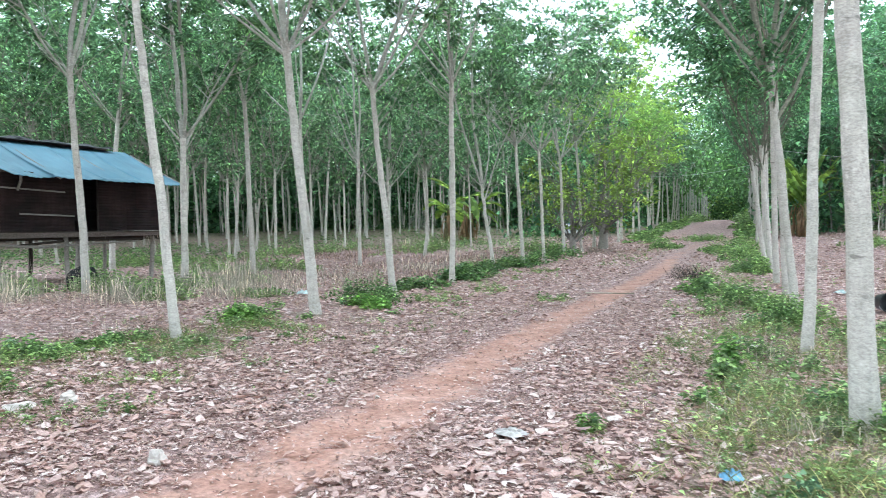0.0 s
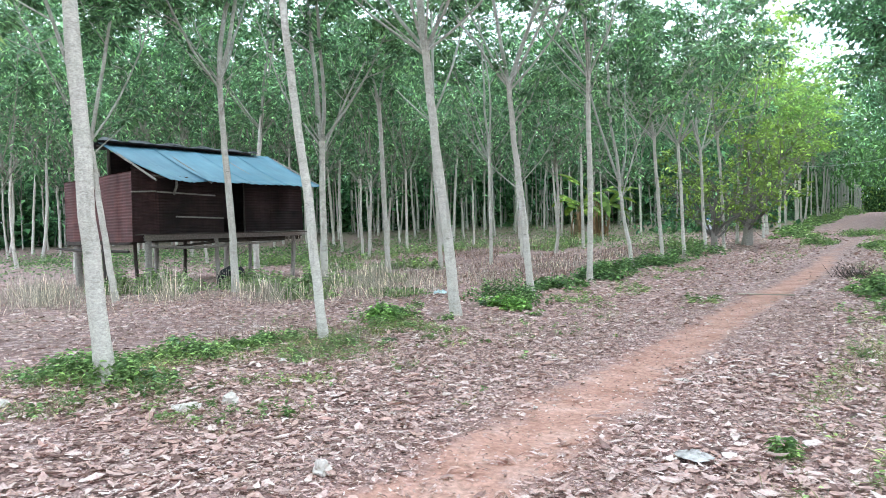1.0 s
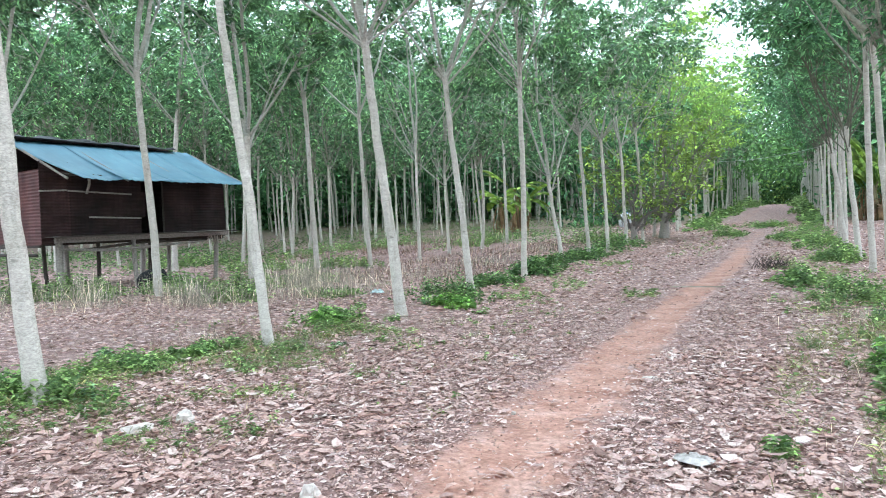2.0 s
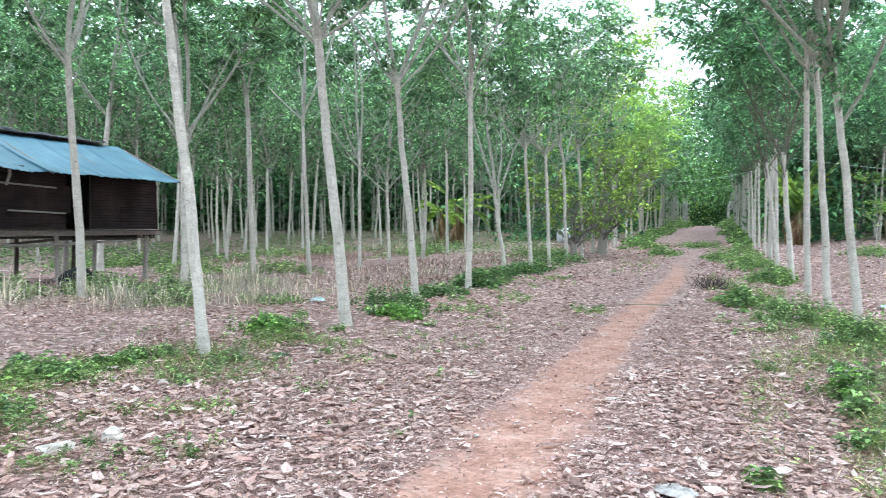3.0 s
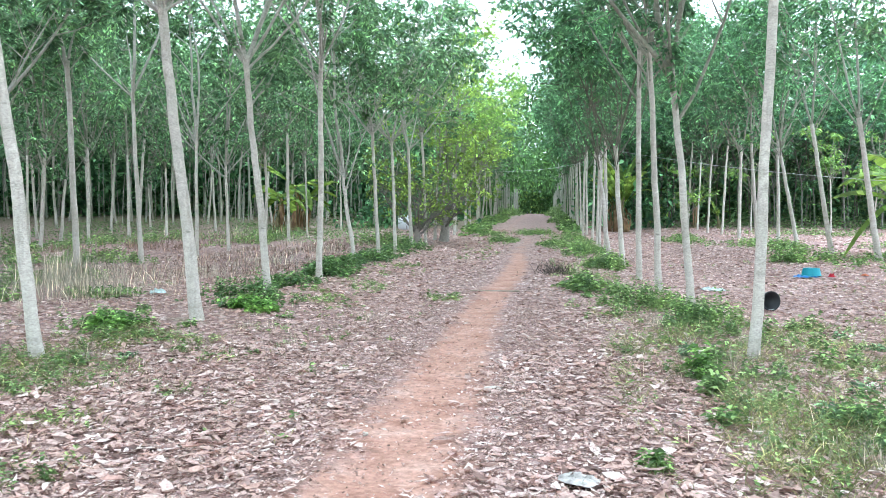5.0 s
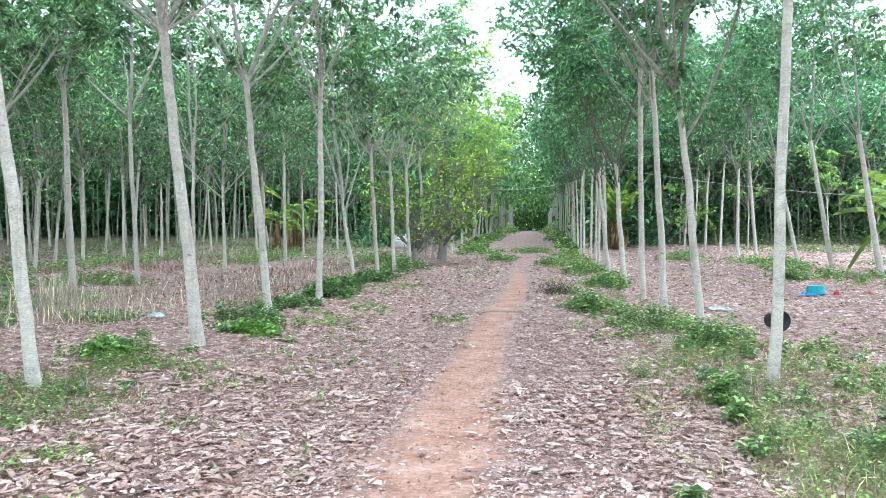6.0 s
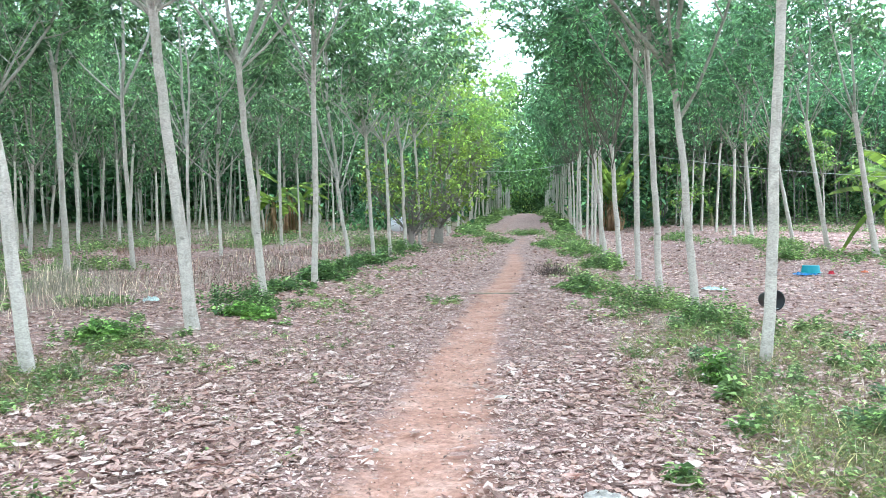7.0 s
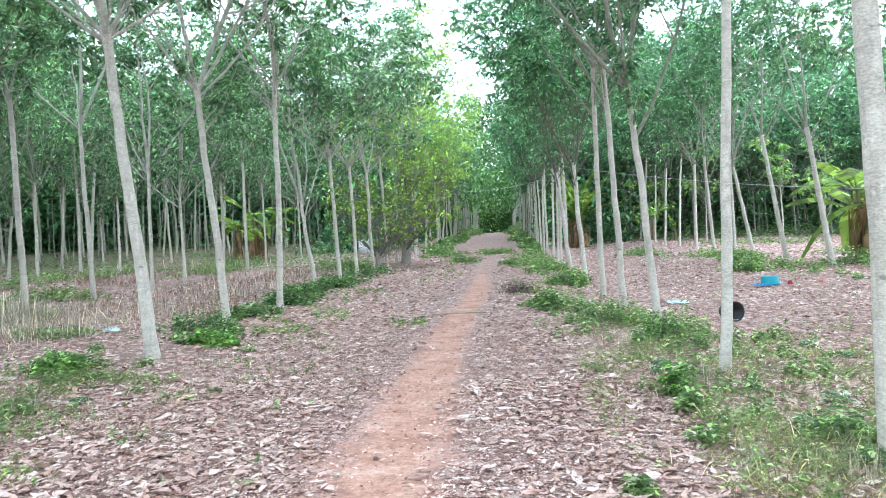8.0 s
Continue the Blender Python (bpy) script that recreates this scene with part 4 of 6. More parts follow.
def build_hut():
    hut = tagged(new("stilt_hut"), "rusty corrugated iron hut with blue roof on wooden stilts", "hut")
    x0, x1, y0, y1 = -19.6, -16.2, 11.6, 17.2
    pivot = Matrix.Translation((-17.5, 14.3, 0))
    hut.matrix_basis = pivot @ Matrix.Rotation(radians(-4), 4, 'Z') @ pivot.inverted()
    fl = 1.28
    # stilts
    stilts = [(x1 - 0.05, 12.0, 0.085), (x1 - 0.1, 14.1, 0.06), (x1 - 0.05, 16.9, 0.065), (x0 + 0.2, 11.8, 0.1), (x0 + 0.2, 14.2, 0.08), (x0 + 0.2, 16.8, 0.08), (-18.2, 11.9, 0.06), (-18.2, 14.4, 0.055), (-18.2, 16.8, 0.055), (-17.2, 12.2, 0.05), (-17.3, 15.4, 0.05)]
    for i, (x, y, r) in enumerate(stilts):
        lean = 0.05 * math.sin(i * 2.3)
        dark = i in (6, 7, 9, 10)
        z = float(ground_z(x, y))
        part("stilt", pole_mesh("stilt", [(x + lean, y + lean, z - 0.1), (x + lean * 0.4, y, 0.7), (x, y, fl)], [r * 1.05, r, r * 0.95], M_WOOD_DARK if dark else M_WOOD, 8), hut, "dark timber stilt" if dark else "weathered grey timber stilt")
    # bearers, joists and floor
    for a, b, w, h, m in (((x1 + 0.02, y0 + 0.25, fl + 0.06), (x1 + 0.02, y1 + 0.1, fl + 0.1), 0.09, 0.15, M_WOOD), ((x0 + 0.1, y0, fl), (x0 + 0.1, y1, fl), 0.1, 0.14, M_WOOD_DARK), ((-18.2, y0, fl - 0.02), (-18.2, y1, fl - 0.02), 0.1, 0.14, M_WOOD_DARK), ((x0, y0 + 0.05, fl - 0.06), (x1 - 0.2, y0 + 0.05, fl - 0.04), 0.09, 0.12, M_WOOD_DARK), ((x0, y1 - 0.1, fl - 0.02), (x1, y1 - 0.1, fl - 0.02), 0.09, 0.12, M_WOOD_DARK)):
        part_bm("bearer", beam_mesh("bearer", a, b, w, h, m), m, hut)
    for k in range(9):
        y = y0 + 0.3 + k * 0.6
        part_bm("joist", beam_mesh("joist", (x0, y, fl + 0.07), (x1 - 0.1, y, fl + 0.09), 0.05, 0.08, M_WOOD_DARK), M_WOOD_DARK, hut)
    for k in range(18):
        part_bm("floorboard", box_bm(bmesh.new(), (x0 + 0.02 + k * 0.221, y0 + 0.03, fl + 0.13), (x0 + 0.23 + k * 0.221, y1 - 0.03, fl + 0.155)), M_WOOD_DARK, hut)
    part("rail_pole", pole_mesh("rail_pole", [(x1 + 0.18, 11.9, 1.12), (x1 + 0.15, 13.2, 1.05), (x1 + 0.2, 14.6, 1.1), (x1 + 0.18, 16.2, 1.16)], [0.035, 0.04, 0.035, 0.025], M_WOOD, 7), hut, "pale crooked pole tied under the floor")
    part("rail_pole", pole_mesh("rail_pole", [(x1 - 0.25, 12.6, 1.06), (x1 - 0.1, 14.2, 1.2), (x1 + 0.1, 16.4, 1.2)], [0.03, 0.035, 0.03], M_WOOD_DARK, 6), hut)
    part("rail_pole", pole_mesh("rail_pole", [(x0 - 0.3, y0 - 0.12, 1.08), (-18.6, y0 - 0.1, 1.02), (x1 - 0.2, y0 - 0.05, 1.0)], [0.03, 0.04, 0.035], M_WOOD_DARK, 7), hut)
    # corner posts and rafters
    for x, y, t in ((x1 - 0.08, y0 + 0.1, 3.15), (x1 - 0.08, y1 - 0.1, 3.1), (x0 + 0.08, y0 + 0.1, 2.75), (x0 + 0.08, y1 - 0.1, 2.7), (-17.45, y0 + 0.1, 3.72), (-17.4, y1 - 0.1, 3.72), (x1 - 0.08, 14.25, 3.1), (x1 - 0.08, 15.1, 3.1)):
        part("corner_post", pole_mesh("corner_post", [(x, y, fl), (x, y, t)], [0.05, 0.045], M_WOOD_DARK, 7), hut)
    # walls of level-ribbed iron sheets
    part("wall_sheet", corrugated("wall_sheet", (x0 - 0.02, y0, 0), (1, 0, 0), 2.15, fl - 0.02, 2.9, M_RUST, seed=1, top=0.03), hut, "red-brown corrugated iron sheet")
    part("wall_sheet", corrugated("wall_sheet", (x0 + 2.05, y0 - 0.014, 0), (1, 0, 0), 1.33, fl - 0.04, 2.97, M_RUST, seed=2, top=0.04), hut, "red-brown corrugated iron sheet")
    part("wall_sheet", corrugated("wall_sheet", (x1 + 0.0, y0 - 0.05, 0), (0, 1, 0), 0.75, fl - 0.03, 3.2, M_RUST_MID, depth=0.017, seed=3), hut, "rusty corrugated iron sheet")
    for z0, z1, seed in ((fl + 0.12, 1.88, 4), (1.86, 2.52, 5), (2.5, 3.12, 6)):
        part("wall_sheet", corrugated("wall_sheet", (x1 - 0.015 + 0.01 * (seed - 4), y0 + 0.66, 0), (0, 1, 0), 2.05 + 0.12 * (seed % 2), z0, z1, M_RUST_DARK, depth=0.016, seed=seed), hut, "corrugated iron sheet dark with soot and painted-in eave shade")
    part("wall_sheet", corrugated("wall_sheet", (x1 + 0.0, 15.05, 0), (0, 1, 0), 1.3, fl + 0.12, 3.12, M_RUST_DARK, seed=8), hut, "corrugated iron sheet dark with soot and painted-in eave shade")
    part("wall_sheet", corrugated("wall_sheet", (x1 + 0.012, 15.95, 0), (0, 1, 0), 1.3, fl + 0.1, 2.05, M_RUST_DARK, seed=9), hut, "corrugated iron sheet dark with soot and painted-in eave shade")
    part("wall_sheet", corrugated("wall_sheet", (x1 - 0.02, 16.1, 0), (0, 1, 0), 1.1, 2.6, 3.12, M_RUST_DARK, seed=14), hut, "corrugated iron sheet dark with soot and painted-in eave shade")
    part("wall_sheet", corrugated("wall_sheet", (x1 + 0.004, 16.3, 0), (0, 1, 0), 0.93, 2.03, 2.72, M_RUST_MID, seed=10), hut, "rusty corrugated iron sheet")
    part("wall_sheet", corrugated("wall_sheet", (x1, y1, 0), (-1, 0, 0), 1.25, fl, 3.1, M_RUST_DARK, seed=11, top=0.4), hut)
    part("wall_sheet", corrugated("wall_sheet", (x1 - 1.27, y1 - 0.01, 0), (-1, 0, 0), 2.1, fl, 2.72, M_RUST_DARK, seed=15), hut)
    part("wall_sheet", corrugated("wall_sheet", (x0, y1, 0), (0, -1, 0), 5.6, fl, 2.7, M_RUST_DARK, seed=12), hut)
    for a, b in (((x1 + 0.05, y0 + 0.62, 2.52), (x1 + 0.05, 14.0, 2.46)), ((x1 + 0.06, y0 + 1.15, 1.88), (x1 + 0.06, 14.25, 1.84)), ((x1 + 0.05, y0 - 0.08, 2.5), (x1 + 0.05, y0 + 0.6, 2.53))):
        part_bm("batten", beam_mesh("batten", a, b, 0.03, 0.04, M_WOOD), M_WOOD, hut, "thin pale wooden batten")
    part("bracket", pole_mesh("bracket", [(x1 + 0.12, 12.75, 2.95), (x1 + 0.14, 12.75, 2.7), (x1 + 0.1, 12.68, 2.45)], [0.03, 0.035, 0.03], M_WOOD, 6), hut)
    part("purlin", pole_mesh("purlin", [(x1 + 0.7, y0 + 0.0, 2.86), (x1 + 0.65, y1 + 0.1, 2.8)], [0.03, 0.03], M_WOOD_DARK, 6), hut)
    part("purlin", pole_mesh("purlin", [(-17.45, y0 - 0.25, 3.72), (-17.4, y1 + 0.1, 3.72)], [0.04, 0.04], M_WOOD_DARK, 6), hut)
    for y in (y0 + 0.02, 13.2, 15.0, y1 - 0.05):
        part("rafter", pole_mesh("rafter", [(-15.2, y, 2.74), (-17.42, y, 3.74)], [0.03, 0.035], M_WOOD, 6), hut)
    # roof: four faded blue sheets in front, dark old sheets behind
    edges = [y0 - 0.12, 12.95, 14.3, 15.7, 17.0]
    for i in range(4):
        r = np.random.default_rng(70 + i)
        nu, nv = 14, 9
        v = []
        for th in (0.0, -0.012):
            for a in range(nu):
                y = edges[i] - 0.03 + (edges[i + 1] - edges[i] + 0.06) * a / (nu - 1)
                hang = 0.16 * math.sin(a / (nu - 1) * math.pi) * (0.5 if i in (0, 3) else 0.25)
                for b in range(nv):
                    t = b / (nv - 1)
                    x = -17.5 + (2.42 + 0.10 * math.sin(i * 1.9 + a * 0.5)) * t
                    skew = 0.5 * t * (1 - a / (nu - 1)) if i == 0 else 0.0
                    z = 3.83 - 1.07 * t - 0.05 * math.sin(t * math.pi) - hang * t * t * 0.5 + 0.012 * math.sin(a * 2.6) + 0.006 * (i % 2)
                    v.append((x, y + skew, z + th))
        q, half = [], nu * nv
        for a in range(nu - 1):
            for b in range(nv - 1):
                k = a * nv + b
                q += [(k, k + 1, k + nv + 1, k + nv), (half + k, half + k + nv, half + k + nv + 1, half + k + 1)]
            for k in (a * nv, a * nv + nv - 1):
                q.append((k, k + nv, half + k + nv, half + k))
        for b in range(nv - 1):
            for k in (b, (nu - 1) * nv + b):
                q.append((k, half + k, half + k + 1, k + 1))
        part("roof_sheet", mesh_of("roof_sheet", v, np.array(q), M_BLUE, True), hut, "faded blue roof sheet")
    # Partition added only to keep the inside of the hut dark.
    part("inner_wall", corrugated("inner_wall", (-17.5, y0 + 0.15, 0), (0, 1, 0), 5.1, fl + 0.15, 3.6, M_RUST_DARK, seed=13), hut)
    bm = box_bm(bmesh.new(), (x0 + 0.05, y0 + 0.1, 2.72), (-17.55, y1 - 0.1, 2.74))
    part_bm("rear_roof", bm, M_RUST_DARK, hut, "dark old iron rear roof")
    r = np.random.default_rng(75)
    v, q, nu = [], [], 26
    for th in (0.0, -0.015):
        for a in range(nu):
            y = y0 - 0.25 + (5.15 + 0.0) * a / (nu - 1)
            lift = 0.03 * math.sin(a * 1.3) + r.uniform(-0.015, 0.03)
            for dx, dz in ((-0.3 - r.uniform(0, 0.08), -0.16), (-0.14, 0.03 + lift), (0.02, 0.07 + lift), (0.12 + r.uniform(0, 0.07), 0.02)):
                v.append((-17.48 + dx, y, 3.86 + dz + th))
    half = nu * 4
    for a in range(nu - 1):
        for b in range(3):
            k = a * 4 + b
            q += [(k, k + 1, k + 5, k + 4), (half + k, half + k + 4, half + k + 5, half + k + 1)]
        for k in (a * 4, a * 4 + 3):
            q.append((k, k + 4, half + k + 4, half + k))
    part("ridge_cover", mesh_of("ridge_cover", v, np.array(q), M_BLACK, True), hut, "ragged black plastic ridge cover")
    sp = Soup()
    for k in range(22):
        a = np.array([x1 + r.uniform(-0.15, 0.12), y1 - 0.75 + r.uniform(0, 0.7), fl + 0.02])
        b = a + np.array([r.normal(0, 0.03), r.normal(0, 0.04), -r.uniform(0.08, 0.3)])
        sp.tube([a, (a + b) / 2 + r.normal(0, 0.015, 3), b], [0.008, 0.007, 0.004], 3)
    part("fringe", sp.mesh("fringe", M_STRAW), hut, "frayed hanging bark strips")
    return hut


build_hut()


def dark_heap():
    """A black lump of unknown kind beside the tree under the hut's front; the sack is made up."""
    bm = bmesh.new()
    bmesh.ops.create_icosphere(bm, subdivisions=3, radius=1.0)
    for v in bm.verts:
        n = noise.noise(v.co * 1.7) * 0.25 + noise.noise(v.co * 4.5) * 0.1
        v.co *= 1 + n
        v.co.x *= 0.36
        v.co.y *= 0.26
        v.co.z = max(-0.8, v.co.z) * 0.34
    me = bpy.data.meshes.new("sack")
    bm.to_mesh(me)
    bm.free()
    me.materials.append(plain("black_lump", (0.012, 0.013, 0.013), 0.85, 0.4, 9.0))
    ob = tagged(new("sack", me), "dark lump of unknown kind on the ground by the hut", "sack")
    ob.matrix_basis = pose(-14.15, 12.65, 0.27, 0, 0, 46)


dark_heap()


# ---- banana plants ----
def banana_leaf(r, base, az, length, rise, width, droop):
    """One arching blade with a midrib; the edge is a little torn."""
    sp = Soup()
    n = 12
    t = np.linspace(0, 1, n)
    out = length * (t - 0.12 * t * t)
    z = rise * length * t - droop * length * t * t
    mid = np.stack([base[0] + out * math.cos(az), base[1] + out * math.sin(az), base[2] + z], 1)
    side = np.array([-math.sin(az), math.cos(az), 0.0])
    w = width * 0.5 * np.clip(np.sin(np.pi * np.clip((t - 0.12) / 0.88, 0, 1)) ** 0.6, 0.02, 1)
    sag = 0.35
    for sgn in (1, -1):
        for i in range(n - 1):
            jag = r.uniform(0.82, 1.05)
            a, b = mid[i], mid[i + 1]
            dz = np.array([0, 0, -1.0])
            v = [a, b, b + side * sgn * w[i + 1] * jag + dz * w[i + 1] * sag, a + side * sgn * w[i] * jag + dz * w[i] * sag * r.uniform(0.8, 1.3)]
            sp.add(np.array(v), [(0, 1, 2, 3)] if sgn > 0 else [(3, 2, 1, 0)])
    sp.tube(mid - np.array([0, 0, 0.012]), np.linspace(0.022, 0.006, n), 4)
    return sp


def banana_plant(x, y, height, seed, stalks=3, dry=14, label="", leaves=7, upright=0.0, flare=0.28, wide=0.2):
    r = np.random.default_rng(seed)
    plant = tagged(new("banana_plant"), label, "banana plant", "banana plants")
    plant.matrix_basis = pose(x, y, float(ground_z(x, y)))
    for s in range(stalks):
        a, d = r.uniform(0, 6.28), (0.0 if s == 0 else r.uniform(0.25, 0.55))
        bx, by = d * math.cos(a), d * math.sin(a)
        h = height * (0.55 if s == 0 else r.uniform(0.3, 0.5))
        top = np.array([bx + r.normal(0, 0.12), by + r.normal(0, 0.12), h])
        part("stalk", pole_mesh("stalk", [(bx, by, -0.1), (bx * 0.9, by * 0.9, h * 0.5), top], [0.11, 0.09, 0.05], M_STALK, 8), plant)
        for k in range(leaves if s == 0 else max(2, leaves - 3)):
            az = 2 * np.pi * k / leaves + r.uniform(-0.4, 0.4)
            sp = banana_leaf(r, top - np.array([0, 0, 0.1]), az, height * r.uniform(0.4, 0.6), r.uniform(0.35, 1.3) + upright, height * wide * r.uniform(0.85, 1.15), r.uniform(0.6, 1.2))
            part("leaf", sp.mesh("leaf", M_BANANA), plant)
        for k in range(dry):
            az = r.uniform(0, 6.28)
            z = h * r.uniform(0.35, 1.0)
            sp = Soup()
            p = [np.array([bx, by, z])]
            for j in range(4):
                f = (j + 1) / 4
                p.append(np.array([bx + (0.1 + flare * math.sin(f * 2.4)) * math.cos(az), by + (0.1 + flare * math.sin(f * 2.4)) * math.sin(az), max(0.05, z - h * 0.75 * f * f)]) + r.normal(0, 0.03, 3))
            w = r.uniform(0.03, 0.09)
            sd = np.array([-math.sin(az), math.cos(az), 0])
            v = np.concatenate([[q - sd * w, q + sd * w * 0.3 + np.array([math.cos(az), math.sin(az), 0]) * 0.03, q + sd * w] for q in p])
            sp.add(v, [(3 * j + c, 3 * j + c + 1, 3 * j + c + 4, 3 * j + c + 3) for j in range(4) for c in (0, 1)])
            part("dry_leaf", sp.mesh("dry_leaf", M_DRYLEAF), plant, "hanging withered brown leaf")
    return plant


banana_plant(10.05, 25.2, 4.2, 5, 3, 16, "banana plant with green leaves and withered brown skirt")
banana_plant(3.5, 48.5, 4.2, 6, 6, 9, "banana clump with reddish dry leaves behind the trees", 8, 1.0, 0.34, 0.13)
banana_plant(-16.6, 41.5, 3.9, 7, 2, 6, "banana plant among the far rubber trees", 6, 0.0, 0.2, 0.2)
banana_plant(-17.2, 46.4, 5.2, 8, 3, 10, "banana plant with a withered brown skirt among far trees", 6, 0.1, 0.2, 0.15)
banana_plant(8.2, 49.0, 2.6, 9, 1, 3, "small leaning banana plant before the dark wood", 4, 0.6, 0.2, 0.17)
banana_plant(9.6, 48.6, 1.6, 10, 1, 0, "young banana sucker with upright leaves", 4, 0.9, 0.2, 0.14)


# ---- broad low tree beside the path ----
def low_tree(x, y):
    r = np.random.default_rng(91)
    tree = tagged(new("cashew_tree"), "low spreading tree with tangled bare twigs and yellow-green leaves", "tree")
    tree.matrix_basis = pose(x, y, float(ground_z(x, y)))
    part("trunk", pole_mesh("trunk", [(0, 0, -0.1), (0.05, 0.02, 0.5), (0.0, 0.08, 1.0)], [0.22, 0.17, 0.14], M_WOOD, 9), tree)
    tips = []
    for i in range(11):
        sp = Soup()
        az = 2 * np.pi * i / 11 + r.uniform(-0.3, 0.3)
        d = unit(np.array([math.cos(az), math.sin(az), r.uniform(0.35, 1.6)]))
        p = [np.array([0.0, 0.05, r.uniform(0.5, 0.95)])]
        for j in range(8):
            d = unit(d + r.normal(0, 0.2, 3) + np.array([0, 0, 0.03]))
            p.append(p[-1] + d * r.uniform(0.35, 0.5))
        p = np.array(p)
        sp.tube(p, np.linspace(0.06, 0.012, len(p)), 5)
        for k in range(32):
            b = p[r.integers(1, len(p))]
            e = unit(r.normal(0, 1, 3) + d * 0.6)
            q = [b, b + e * 0.3 + r.normal(0, 0.05, 3), b + e * r.uniform(0.55, 1.1) + np.array([0, 0, 0.12]) + r.normal(0, 0.08, 3)]
            sp.tube(q, [0.014, 0.009, 0.004], 3)
            if (q[2][2] > 1.2 + 0.4 * r.normal() and np.linalg.norm(q[2] - np.array([0, 0, 1.6])) > 1.3 and r.random() < 0.46) or r.random() < 0.04:
                tips += [q[2]]
        part("limb", sp.mesh("limb", M_TWIG_GREY, True), tree)
    tips = np.array(tips)
    tips = np.repeat(tips, 16, 0)
    sp = Soup()
    w = r.normal(0, 1, tips.shape) * np.array([1, 1, 0.7]) + np.array([0, 0, 0.25])
    sp.leaves(tips + r.normal(0, 0.09, tips.shape), w, r.uniform(0.15, 0.27, len(tips)), r.uniform(0.08, 0.14, len(tips)), 0.1, 0.1, up=(0, 0, 1.0))
    part("crown", sp.mesh("crown", M_CASHEW), tree)
    return tree


low_tree(-6.2, 36.0).matrix_basis @= Matrix.Scale(1.25, 4)
low_tree(-6.9, 32.6).matrix_basis @= Matrix.Rotation(2.0, 4, 'Z') @ Matrix.Scale(0.85, 4)


# ---- small trees before the dark wood ----
SAPLING = [tree_meshes(500 + i, 1.6 + 0.5 * i, 0.035, (0.05, 0.0), 4, 1.2, 2.2, subs=4, twigs=3, whorl=6, leaf=0.2, leafmat=M_LEAF_FRESH, sides=8, low=0.2) for i in range(3)]
for i, (x, y, s) in enumerate(((6.4, 42.0, 0.9), (11.0, 46.5, 1.3), (14.8, 44.5, 1.2), (17.5, 45.5, 1.4), (9.0, 49.0, 1.4))):
    plant_tree(SAPLING[i % 3], x, y, i * 1.7, s, "young sapling with pale green leaves before the wood", "saplings", "sapling")


# ---- undergrowth ----
def weed_clump(r, x, y, rx, ry, h, n, leaf, material, name, label):
    """Stems with whorls of small leaves over an oval patch, in several plants."""
    clump = tagged(new(name), label, "weeds", "weed clumps")
    clump.empty_display_size = 0.1
    clump.matrix_basis = pose(x, y, float(ground_z(x, y)))
    a, d = r.uniform(0, 6.28, n), np.sqrt(r.random(n)) * (1 + 0.35 * r.normal(0, 1, n).clip(-1, 1.6))
    px, py = x + rx * d * np.cos(a), y + ry * d * np.sin(a)
    lump = np.array([noise.noise(Vector((u * 2.2, w * 2.2, 7.7))) for u, w in zip(px, py)])
    hh = h * 1.1 * (1.0 - 0.35 * d ** 2).clip(0.25, 1) * r.uniform(0.45, 1.2, n) * (1 + 0.9 * lump).clip(0.3, 1.5)
    if n > 150:
        keep = lump > -0.1 + 0.08 * r.normal(0, 1, n)
        px, py, hh = px[keep], py[keep], hh[keep]
        n = len(px)
    count = int(np.clip(n // 28, 1, 12))
    seeds = r.integers(0, n, count)
    owner = np.argmin((px[:, None] - px[seeds]) ** 2 + (py[:, None] - py[seeds]) ** 2, axis=1)
    m = 17 if leaf < 0.07 else 11
    t = (np.arange(m) + 0.5) / m
    for k in range(count):
        qx, qy, qh = px[owner == k], py[owner == k], hh[owner == k]
        if len(qx) == 0:
            continue
        sp = Soup()
        base = np.stack([np.repeat(qx, m), np.repeat(qy, m), np.repeat(ground_z(qx, qy), m) + np.outer(qh, 0.12 + 0.88 * t).ravel()], 1)
        az = r.uniform(0, 6.28, len(base))
        way = np.stack([np.cos(az), np.sin(az), r.uniform(-0.35, 0.45, len(base))], 1)
        base[:, :2] += way[:, :2] * 0.02
        base -= np.array([x, y, float(ground_z(x, y))])
        sp.leaves(base, way, leaf * r.uniform(0.6, 1.5, len(base)), leaf * 0.66 * r.uniform(0.7, 1.2, len(base)), 0.12, 0.2, up=(0, 0, 1.0))
        tagged(part("weed", sp.mesh("weed", material), clump), kind="stuff")


# x, y, half width, half length, height, stems
LEFT_PATCHES = [
    (-6.35, 12.1, 0.75, 0.6, 0.31, 260), (-6.7, 15.0, 0.5, 0.9, 0.3, 220), (-6.65, 18.6, 0.55, 1.8, 0.32, 380), (-6.75, 23.2, 0.6, 2.4, 0.3, 340), (-6.9, 28.5, 0.8, 2.6, 0.35, 300),
    (-6.75, 9.15, 0.36, 0.26, 0.28, 80), (-6.7, 4.3, 0.75, 0.5, 0.19, 180), (-7.05, 5.6, 0.38, 0.65, 0.2, 110), (-7.0, 6.6, 0.3, 0.4, 0.24, 70),
]
